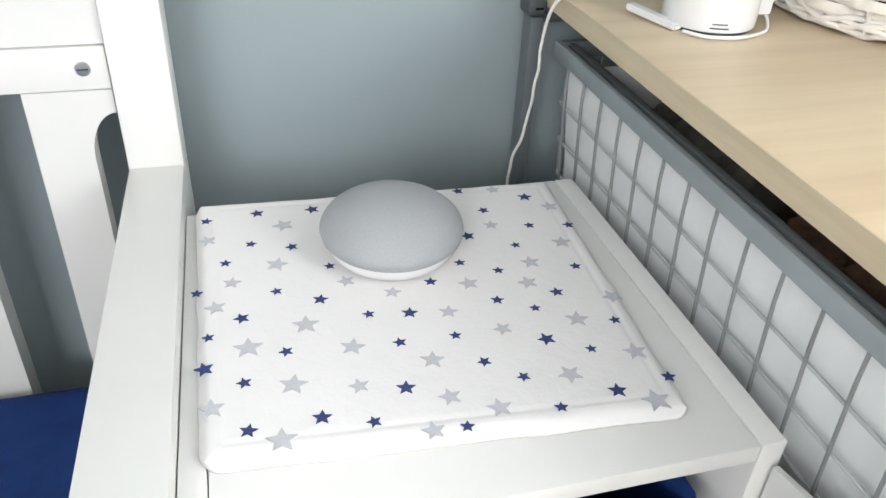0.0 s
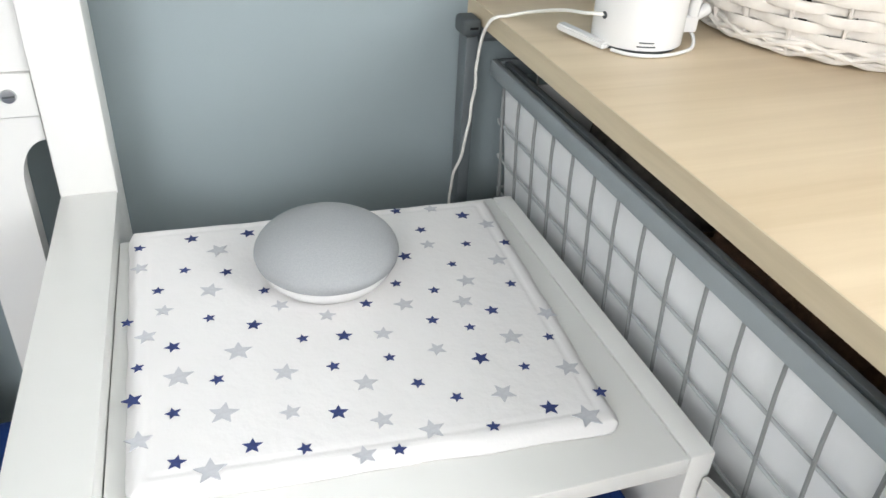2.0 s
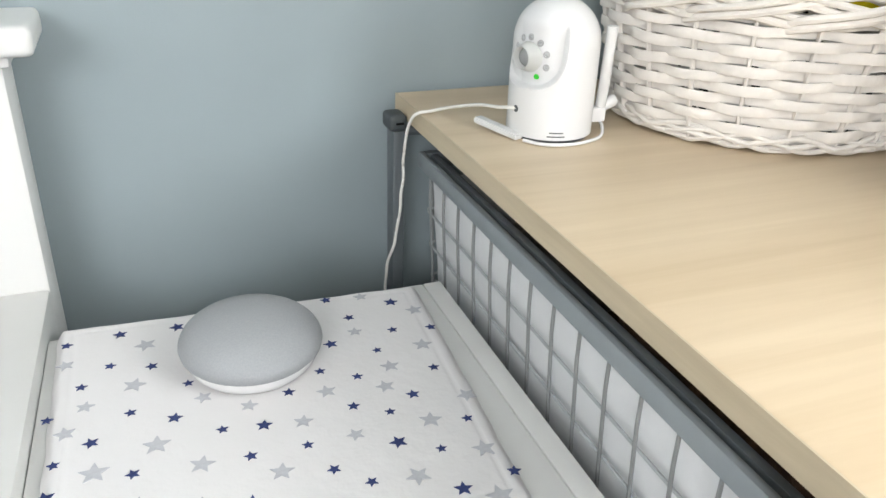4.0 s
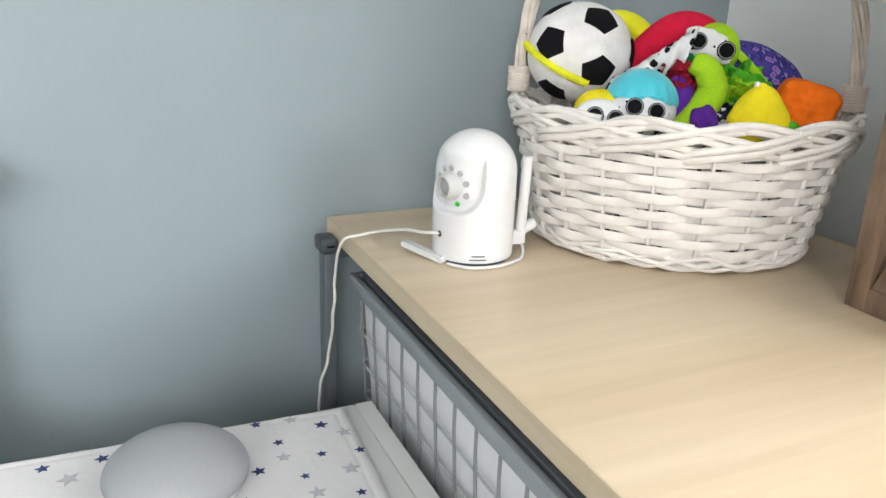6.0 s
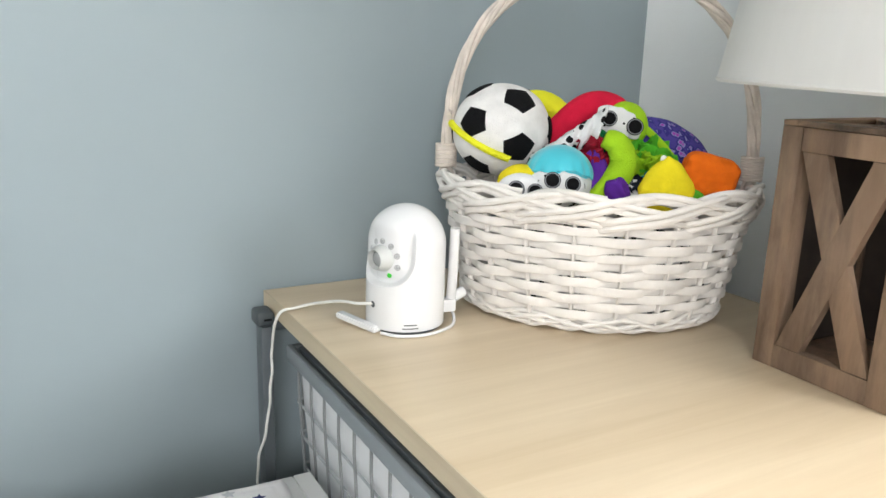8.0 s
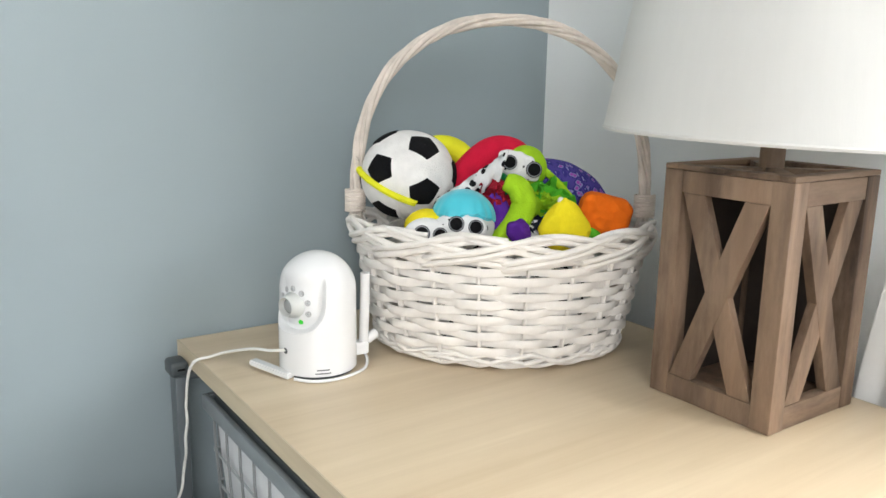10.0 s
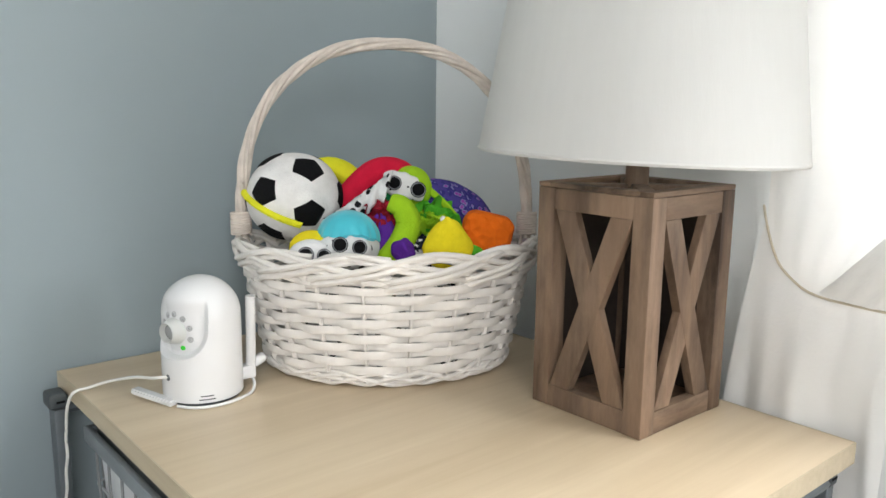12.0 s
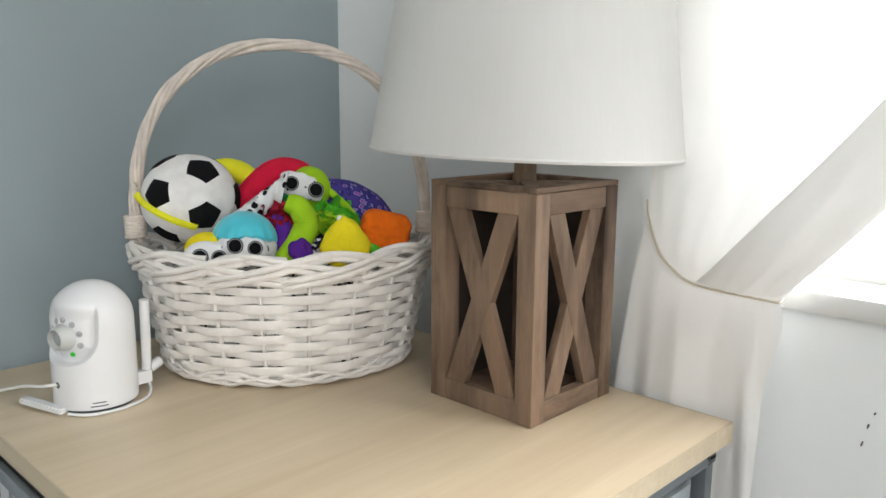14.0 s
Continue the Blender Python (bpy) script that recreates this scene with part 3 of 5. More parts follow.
# ---- quilt with printed stars ----
def quilt():
    th = group_at("quilt", -0.17, -0.26, 0.666, "white cotton pad printed with navy and grey stars", "quilt")
    bl, br, fr, fl = Vector((-0.3015, -0.121)), Vector((-0.024, -0.135)), Vector((-0.040, -0.397)), Vector((-0.3035, -0.377))
    n = 110
    bm = bmesh.new()
    top = []
    for j in range(n + 1):
        row = []
        for i in range(n + 1):
            u, v = 0.5 - 0.5 * math.cos(math.pi * i / n), 0.5 - 0.5 * math.cos(math.pi * j / n)
            # rounded corners by squeezing the square towards its edge
            p = (bl * (1 - u) + br * u) * (1 - v) + (fl * (1 - u) + fr * u) * v
            du, dv = min(u, 1 - u) * 0.275, min(v, 1 - v) * 0.26
            cu, cv = max(0, 0.012 - du), max(0, 0.012 - dv)
            c = math.hypot(cu, cv)
            if c > 0.012:
                k = 0.012 / c
                mid = Vector((-0.172, -0.26))
                p += (mid - p).normalized() * (c * (1 - k)) * 1.0
            edge = min(du, dv)
            z = 0.6735
            z -= 0.0062 * (1 - min(1, edge / 0.0110)) ** 2.2            # rolled border
            z -= 0.0007 * math.exp(-((edge - 0.0125) / 0.0013) ** 2)   # stitched groove
            z += 0.0006 * math.exp(-((edge - 0.005) / 0.003) ** 2)
            wob = 0.0012 * noise.noise(Vector((p.x * 40, p.y * 40, 1)))
            p = p + Vector((wob, wob)) * (1 if edge < 0.01 else 0)
            row.append(bm.verts.new((p.x, p.y, z)))
        top.append(row)
    for j in range(n):
        for i in range(n):
            bm.faces.new((top[j][i], top[j][i + 1], top[j + 1][i + 1], top[j + 1][i]))
    ring = [top[0][i] for i in range(n)] + [top[j][n] for j in range(n)] + [top[n][i] for i in range(n, 0, -1)] + [top[j][0] for j in range(n, 0, -1)]
    low = [bm.verts.new((v.co.x, v.co.y, 0.6662)) for v in ring]
    for i in range(len(ring)):
        j = (i + 1) % len(ring)
        bm.faces.new((ring[i], ring[j], low[j], low[i]))
    bm.faces.new(low)
    pad = part("pad", bm, QUILT, th)
    pad.data.set_sharp_from_angle(angle=radians(100))

    def star_mesh(name, radius, material, lift):
        b = bmesh.new()
        def pt(k, dz):
            r = radius if k % 2 == 0 else radius * 0.45
            a = math.pi / 2 + k * math.pi / 5
            return (r * math.cos(a), r * math.sin(a), dz)
        up = [b.verts.new(pt(k, lift)) for k in range(10)]
        dn = [b.verts.new(pt(k, -0.0004)) for k in range(10)]
        b.faces.new(up)
        for k in range(10):
            b.faces.new((up[k], dn[k], dn[(k + 1) % 10], up[(k + 1) % 10]))
        me = bpy.data.meshes.new(name)
        b.to_mesh(me)
        b.free()
        me.materials.append(material)
        return me

    navy_large = [(-227, -259), (-175, -284), (-76, -283), (-100, -326), (-192, -348), (-240, -360), (-278, -361), (-276, -268), (-299, -309), (-77, -376), (-258, -147), (-218, -149), (-54, -162), (-114, -207)]
    navy_small = [(-294, -151), (-265, -187), (-238, -196), (-283, -207), (-103, -143), (-92, -175), (-65, -202), (-36, -207), (-302, -237), (-43, -372), (-84, -225), (-216, -224), (-129, -238), (-154, -255), (-106, -252), (-52, -258), (-253, -245),
                  (-200, -280), (-117, -283), (-96, -296), (-187, -310), (-153, -311), (-51, -318), (-296, -282), (-253, -304), (-143, -337), (-77, -340), (-278, -325), (-125, -354), (-214, -369), (-113, -381), (-167, -383)]
    grey_large = [(-241, -167), (-250, -215), (-50, -228), (-239, -282), (-74, -312), (-274, -296), (-215, -308), (-172, -329), (-252, -332), (-146, -374), (-98, -358), (-296, -341), (-262, -371), (-59, -388), (-52, -348)]
    grey_small = [(-75, -146), (-294, -177), (-40, -179), (-93, -196), (-280, -230), (-208, -243), (-181, -261), (-130, -262), (-81, -247), (-91, -269), (-291, -254), (-151, -288), (-123, -311), (-42, -295), (-217, -341), (-170, -360), (-185, -382)]
    rnd = random.Random(4)
    for spots, size, material in ((navy_large, 0.0055, NAVY), (navy_small, 0.0042, NAVY), (grey_large, 0.0083, GREY_PRINT), (grey_small, 0.0065, GREY_PRINT)):
        me = star_mesh("printed_star", size, material, 0.0003)
        for x, y in spots:
            ob = new("printed_star", me)
            ob.parent = th
            s = 1 + rnd.uniform(-0.10, 0.10)
            ob.location = (x / 1000 + 0.17, y / 1000 + 0.2613, 0.6736 - 0.666)
            ob.rotation_euler = (0, 0, rnd.uniform(-0.35, 0.35))
            ob.scale = (s, s, 1)


quilt()


# ---- round smart speaker ----
def speaker():
    cx, cy, z = -0.171, -0.2115, 0.6737
    th = group_at("smart_speaker", cx, cy, z, "round grey fabric smart speaker on the star-printed pad", "speaker")
    base = [(0, 0.0), (0.036, 0.0), (0.039, 0.0012), (0.0425, 0.005), (0.0450, 0.0090), (0.0460, 0.0125), (0.0455, 0.0130), (0, 0.0130)]
    part("base", lathe(base, 72, (cx, cy, z)), PLASTIC, th, "white plastic underside shell")
    prof = [(0.0458, 0.0126), (0.0480, 0.0150), (0.0490, 0.0190)]
    for k in range(1, 15):
        a = math.pi / 2 * k / 14
        prof.append((0.0490 * math.cos(a) ** 0.82 if k < 14 else 0.0, 0.0190 + 0.0230 * math.sin(a) ** 1.1))
    part("cloth_top", lathe(prof, 72, (cx, cy, z)), MINI_CLOTH, th, "pale grey woven fabric dome")


speaker()


# ---- wire drawer unit with birch top ----
def desktop():
    th = group_at("desktop", 0.21, -0.284, 0.783, "pale birch laminate top on the grey drawer frame", "tabletop")
    part("board", box(0.0012, 0.4308, -0.5558, -0.0012, 0.783, 0.800, 0.0008), BIRCH, th)
    part("edge_band", box(0.0, 0.0012, -0.556, -0.001, 0.7831, 0.7999), BIRCH_EDGE, th, "paler birch edge strip")
    part("edge_band", box(0.001, 0.431, -0.557, -0.5558, 0.7831, 0.7999), BIRCH_EDGE, th, "paler birch edge strip")
    part("edge_band", box(0.4308, 0.432, -0.556, -0.001, 0.7831, 0.7999), BIRCH_EDGE, th, "paler birch edge strip")


desktop()


def drawer_frame():
    th = group_at("drawer_frame", 0.21, -0.28, 0.0, "grey metal drawer frame under the birch top", "drawer frame")
    for x0, x1 in ((-0.0135, 0.0005), (0.4035, 0.4160)):
        for y0, y1 in ((-0.040, -0.020), (-0.550, -0.530)):
            low = x0 < 0 and y0 > -0.1
            x0b, x1b = (-0.0140, -0.0028) if low else (-0.010, 0.004) if x0 < 0 else (x0, x1)
            p = part("post", box(x0b, x1b, y0, y1, 0.0, 0.775 if low else 0.772, 0.002), GREY_METAL, th)
            z = 0.7905 if low else 0.7826
            cap = part("cap", box(x0b - (0.0042 if low else 0.0018), x1b + 0.0018, y0 - 0.0022, y1 + 0.0022, z - 0.0150, z, 0.0048, 4), GREY_DARK, th, "dark plastic post cap")
            part("slot", box(x0b + 0.002, x1b - 0.002, y0 - 0.0026, y0 - 0.0018, z - 0.0085, z - 0.0065), PL_BLACK, cap)
        xr = 0.020 if x0 < 0 else 0.392
        part("runner", box(xr - 0.001 if x0 < 0 else xr - 0.005, xr + 0.005 if x0 < 0 else xr + 0.001, -0.536, -0.040, 0.744, 0.755, 0.001), GREY_METAL, th, "flat grey drawer runner")
        for z in (0.50, 0.23):
            part("runner", tube([(xr, -0.536, z), (xr, -0.040, z)], 0.004, 10), GREY_DARK, th, "dark grey drawer runner")
    part("cross_bar", tube([(0.0, -0.030, 0.772), (0.405, -0.030, 0.772)], 0.005, 8), GREY_METAL, th)
    part("cross_bar", tube([(0.0, -0.546, 0.772), (0.405, -0.546, 0.772)], 0.006, 8), GREY_METAL, th)


drawer_frame()


def wire_drawer(top, depth):
    th = group_at("wire_drawer", 0.2, -0.29, top - depth, "grey wire mesh drawer with a white cloth liner", "drawer", "wire drawers")
    xl, xr, yb, yf = 0.009, 0.395, -0.054, -0.540
    rim = bmesh.new()
    add_box(rim, xl - 0.0005, xl + 0.006, yf, yb + 0.012, top - 0.009, top + 0.006, bevel=0.0025)
    part("rim", rim, RIM_GREY, th, "flat grey drawer rim")
    part("rim", box(xr - 0.003, xr + 0.005, yf, yb + 0.012, top - 0.009, top + 0.006, 0.0025), RIM_GREY, th)
    part("rim", box(xl + 0.0035, xr - 0.0035, yf - 0.004, yf + 0.004, top - 0.009, top + 0.006, 0.0025), RIM_GREY, th)
    part("rim", box(xl + 0.0035, xr - 0.0035, yb + 0.004, yb + 0.012, top - 0.009, top + 0.006, 0.0025), GREY_METAL, th)
    w = 0.0013
    slope = 0.010
    n = 14
    for k in range(n):
        y = -0.0720 - k * 0.0334
        for x, sgn in ((xl + 0.002, 1), (xr + 0.001, -1)):
            part("wire", tube([(x, y, top - 0.008), (x, y, top - 0.03), (x + sgn * slope, y, top - depth)], w, 6), WIRE, th)
    for k in range(13):
        x = xl + 0.012 + k * 0.0307
        for y, sgn in ((yf - 0.001, 1), (yb + 0.002, -1)):
            part("wire", tube([(x, y, top - 0.008), (x, y + sgn * slope * 0.8, top - depth)], w, 6), WIRE, th)
        part("wire", tube([(x, yf + slope, top - depth), (x, yb - slope, top - depth)], w, 6), WIRE, th)
    rows = int(depth / 0.034)
    for k in range(1, rows + 1):
        z = top - 0.0335 * k - 0.0135
        o = slope * max(0, (top - 0.03 - z)) / (depth - 0.03)
        c = 0.005
        loop = [(xl + o + 0.0042, yf + c + o, z), (xl + o + 0.0042, yb - c - o, z), (xl + c + o, yb - o, z), (xr - c - o, yb - o, z), (xr - o + 0.001, yb - c - o, z), (xr - o + 0.001, yf + c + o, z), (xr - c - o, yf + o, z), (xl + c + o, yf + o, z)]
        # level wires coloured pale to look like blurred shadows on the cloth
        part("wire", tube(loop, w, 6, closed=True), WIRE_SHADOW, th)
    nn = 60
    for x, sgn in ((xl + 0.0085, 1), (xr - 0.004, -1)):
        liner = bmesh.new()
        rowsv = []
        for j in range(13):
            z = top - 0.008 - (depth - 0.012) * j / 12
            o = slope * max(0, (top - 0.03 - z)) / (depth - 0.03)
            rowsv.append([liner.verts.new((x + sgn * (o + 0.0015 * (1 + noise.noise(Vector((i * 0.22, z * 30, x * 9))))), yf + 0.008 + (yb - yf - 0.0105 - 0.08 * max(0.0, top - 0.02 - z)) * i / nn, z)) for i in range(nn + 1)])
        for j in range(12):
            for i in range(nn):
                liner.faces.new((rowsv[j][i], rowsv[j][i + 1], rowsv[j + 1][i + 1], rowsv[j + 1][i]))
        part("liner_side", liner, LINER, th, "white cloth liner behind the mesh")
    liner = bmesh.new()
    add_box(liner, xl + 0.018, xr - 0.018, yf + 0.010, yf + 0.012, top - depth + 0.004, top - 0.012)
    part("liner_side", liner, LINER, th, smooth=False)
    liner = bmesh.new()
    add_box(liner, xl + 0.018, xr - 0.018, yb - 0.014, yb - 0.012, top - depth + 0.004, top - 0.012)
    part("liner_side", liner, LINER, th, smooth=False)
    liner = bmesh.new()
    add_box(liner, xl + 0.016, xr - 0.016, yf + 0.014, yb - 0.016, top - depth + 0.0015, top - depth + 0.004)
    part("liner_base", liner, LINER, th, smooth=False)


wire_drawer(0.750, 0.205)
wire_drawer(0.484, 0.205)
b = blob((0.170, -0.39, 0.660), (0.115, 0.130, 0.112), (0, 0, 12), 0.30, 26, 4, 0.75)
tagged(link_mesh("brown_clothes", b, BROWN_CLOTH), "rumpled dark brown fleece clothes lying in the wire drawer", "clothes")
b = blob((0.17, -0.165, 0.645), (0.118, 0.085, 0.09), (0, 0, 5), 0.25, 28, 4, 0.75)
tagged(link_mesh("grey_clothes", b, mat("grey_cloth", (0.16, 0.15, 0.14), 0.95, vary=0.3, scale=60, bump=0.5, bump_scale=300)), "folded dark grey clothes lying in the wire drawer", "clothes")
b = blob((0.33, -0.455, 0.66), (0.055, 0.06, 0.10), (0, 0, 20), 0.18, 30, 4, 0.7)
tagged(link_mesh("white_cloth", b, LINER), "white folded cloth in the wire drawer's corner", "cloth")
b = prism([(-0.600, 0.0), (-0.4265, 0.0), (-0.4265, 0.650), (-0.600, 0.690)], -0.0045, -0.0005, "x", 0.0006)
tagged(link_mesh("white_board", b, TABLE_WHITE), "white board standing upright against the wire drawer", "board")


# ---- baby monitor camera ----
def monitor():
    cx, cy, z0 = 0.0845, -0.1438, 0.8
    th = group_at("baby_monitor", cx, cy, z0, "white baby monitor camera with antenna and lens", "baby monitor")
    face = radians(198)
    R = 0.0342
    ZD = 0.0728

    def recess(az, zz):
        """How far the round face sits behind the U-shaped opening of the shell."""
        d = abs(math.degrees((az + math.pi) % (2 * math.pi) - math.pi))
        half = 59 + max(0.0, zz - 0.070) * 120
        q = (d / half) ** 2.6 + (max(0.0, 0.072 - zz) / 0.0310) ** 2.6
        inside = min(1.0, max(0.0, (1 - q) / 0.16))
        fade = 1 - min(1.0, max(0.0, (zz - 0.077) / 0.017))
        floor_slope = 0.0022 * max(0.0, 1 - abs(zz - 0.046) / 0.010)
        near = (az + math.pi) % (2 * math.pi) - math.pi
        side_ease = 0.25 + 0.75 * min(1.0, max(0.0, (near + 0.85) / 0.5))
        return side_ease * (0.0056 + floor_slope) * inside * fade * fade * (3 - 2 * fade)

    def radius(zz):
        return R if zz < ZD else R * math.sqrt(max(0.0, 1 - ((zz - ZD) / R) ** 2))

    seg = 360
    bm = bmesh.new()
    rings = []
    heights = [0.0028 + (ZD - 0.0028) * k / 120 for k in range(121)] + [ZD + R * math.sin(math.pi / 2 * k / 40) for k in range(1, 40)]
    for k, zz in enumerate(heights):
        foot = 0.0015 if k == 0 else 0.0
        rings.append([bm.verts.new((cx + (radius(zz) - foot - recess(2 * math.pi * i / seg - face, zz)) * math.cos(2 * math.pi * i / seg),
                                    cy + (radius(zz) - foot - recess(2 * math.pi * i / seg - face, zz)) * math.sin(2 * math.pi * i / seg), z0 + zz)) for i in range(seg)])
    for a, c in zip(rings, rings[1:]):
        for i in range(seg):
            bm.faces.new((a[i], a[(i + 1) % seg], c[(i + 1) % seg], c[i]))
    tip = bm.verts.new((cx, cy, z0 + ZD + R))
    for i in range(seg):
        bm.faces.new((rings[-1][i], rings[-1][(i + 1) % seg], tip))
    bm.faces.new(rings[0][::-1])
    shell = part("shell", bm, PLASTIC, th, "white rounded shell with a U-shaped opening")
    part("foot_ring", lathe([(0, 0.0), (0.031, 0.0), (0.031, 0.003), (0, 0.003)], 40, (cx, cy, z0)), GREY_DARK, th, "dark rubber foot ring")
    f = Vector((math.cos(face), math.sin(face), 0))
    side = Vector((-f.y, f.x, 0))

    def on_head(az, zz, lift=0.0):
        """A spot on the head and its outward direction."""
        rad = radius(zz) - recess(az, zz)
        d = Vector((math.cos(face + az), math.sin(face + az), 0))
        nrm = (d * rad + Vector((0, 0, max(0, zz - ZD)))).normalized()
        return Vector((cx, cy, z0 + zz)) + d * rad + nrm * lift, nrm

    def turned(profile, az, zz, seg_n, lift=0.0):
        b = lathe(profile, seg_n)
        p, nrm = on_head(az, zz, lift)
        q = nrm.to_track_quat("Z", "Y").to_matrix().to_4x4()
        bmesh.ops.transform(b, matrix=Matrix.Translation(p) @ q, verts=b.verts)
        return b

    # lens barrel, glass, ring of infrared lights, indicator
    lens = part("lens_barrel", turned([(0.0126, -0.004), (0.0112, 0.001), (0.0096, 0.0052), (0.0088, 0.0078), (0.0082, 0.0084), (0.0077, 0.0078), (0.0071, 0.0030), (0, 0.0030)], 0.0, 0.0640, 36), PLASTIC_GREY, th, "pale grey lens barrel")
    part("glass", turned([(0.0070, 0.0031), (0.0060, 0.0046), (0.0040, 0.0056), (0, 0.0060)], 0.0, 0.0640, 28), GLASS_DARK, lens, "glossy lens glass")
    for k in range(7):
        a = radians(-14 + 33.5 * k)
        az, zz = 0.57 * math.cos(a), 0.0620 + 0.0168 * math.sin(a)
        led = part("infrared_light", turned([(0.0026, -0.001), (0.0026, 0.0005), (0.0022, 0.0008), (0.0017, 0.0005), (0.0016, -0.0004), (0, -0.0004)], az, zz, 18), LED_RING, th, "dark-rimmed infrared light")
        part("bead", turned([(0.0015, -0.0003), (0.0013, 0.0004), (0.0007, 0.0009), (0, 0.0010)], az, zz, 14), STEEL, led, "clear bead")
    part("indicator", turned([(0.0024, -0.001), (0.0020, 0.0008), (0, 0.0011)], 0.28, 0.0500, 16), GREEN_LIGHT, th, "small lit green indicator")
    # socket and vents on the shell
    p = Vector((0.0415, -0.1520, 0.8235))
    b = lathe([(0.0028, -0.004), (0.0028, 0.0004), (0.0018, 0.0006), (0, 0.0002)], 16)
    n = Vector((-0.97, -0.2, 0)).normalized()
    d0 = Vector((cx, cy, p.z)) + (Vector((p.x - cx, p.y - cy, 0)).normalized() * (R - 0.0003))
    bmesh.ops.transform(b, matrix=Matrix.Translation(d0) @ Vector((p.x - cx, p.y - cy, 0)).to_track_quat("Z", "Y").to_matrix().to_4x4(), verts=b.verts)
    part("power_socket", b, GREY_DARK, th, "small dark grey power socket")
    view = math.atan2(-0.85, -0.28)
    for zz, half in ((0.0095, 0.16), (0.0065, 0.20)):
        arc = [(cx + (R + 0.0001) * math.cos(view + a), cy + (R + 0.0001) * math.sin(view + a), z0 + zz) for a in np.linspace(-half, half, 9)]
        part("vent", tube(arc, 0.0005, 5), GREY_DARK, shell, "dark vent slit")
    # foot plate that sticks out
    a, c = Vector((0.0345, -0.1135, 0.8075)), Vector((0.0520, -0.1580, 0.8045))
    d = (c - a).normalized()
    s = Vector((-d.y, d.x, 0))
    w = 0.0046
    b = bmesh.new()
    lo = [b.verts.new(q + Vector((0, 0, -0.0042))) for q in (a - s * w, c - s * w, c + s * w, a + s * w)]
    hi = [b.verts.new(q + Vector((0, 0, 0.0008))) for q in (a - s * w, c - s * w, c + s * w, a + s * w)]
    b.faces.new(lo)
    b.faces.new(hi)
    for i in range(4):
        b.faces.new((lo[i], lo[(i + 1) % 4], hi[(i + 1) % 4], hi[i]))
    bmesh.ops.bevel(b, geom=b.edges[:], offset=0.0012, segments=2, affect="EDGES")
    part("foot_plate", b, PLASTIC, th)
    # antenna with hinge
    part("antenna", tube(smooth_path([(0.1270, -0.1495, 0.8150), (0.1265, -0.1525, 0.835), (0.1258, -0.1555, 0.865), (0.1256, -0.1567, 0.8850)], 5), 0.0044, 14), PLASTIC, th)
    hinge = box(0.1110, 0.130, -0.1555, -0.1435, 0.808, 0.820, 0.002)
    part("hinge", hinge, PLASTIC, th)
    b = lathe([(0, -0.006), (0.0048, -0.006), (0.0050, 0.004), (0.004, 0.006), (0, 0.006)], 16)
    bmesh.ops.rotate(b, verts=b.verts, matrix=Matrix.Rotation(radians(65), 3, "Y"))
    bmesh.ops.translate(b, verts=b.verts, vec=(0.1365, -0.1475, 0.8215))
    part("hinge_knob", b, PLASTIC, th)
    loop = smooth_path([(0.125, -0.1445, 0.812), (0.127, -0.1555, 0.806), (0.118, -0.170, 0.8018), (0.101, -0.1795, 0.8018), (0.084, -0.1828, 0.8018), (0.069, -0.1800, 0.8018), (0.060, -0.174, 0.8018), (0.0525, -0.164, 0.8020)], 8)
    part("cable_loop", tube(loop, 0.0014, 8), PLASTIC, th)


monitor()
cord = smooth_path([(0.0515, -0.1485, 0.8235), (0.045, -0.1450, 0.8235), (0.041, -0.138, 0.822), (0.036, -0.118, 0.8185), (0.030, -0.096, 0.812), (0.020, -0.079, 0.806), (0.008, -0.073, 0.8022), (-0.001, -0.0715, 0.8012), (-0.006, -0.068, 0.796), (-0.0085, -0.062, 0.782), (-0.009, -0.056, 0.760),
                    (-0.011, -0.058, 0.732), (-0.013, -0.055, 0.700), (-0.017, -0.055, 0.675), (-0.023, -0.048, 0.642), (-0.024, -0.048, 0.615), (-0.022, -0.045, 0.590), (-0.022, -0.012, 0.40), (-0.024, -0.012, 0.02), (-0.06, -0.02, 0.003)], 6)
tagged(link_mesh("power_cord", tube([p + Vector((0.0005 * math.sin(i * 0.9), 0.0005 * math.cos(i * 1.3), 0)) if i > 60 else p for i, p in enumerate(cord)], 0.0014, 8), CABLE), "thin white power cord hanging over the desktop edge", "cord")


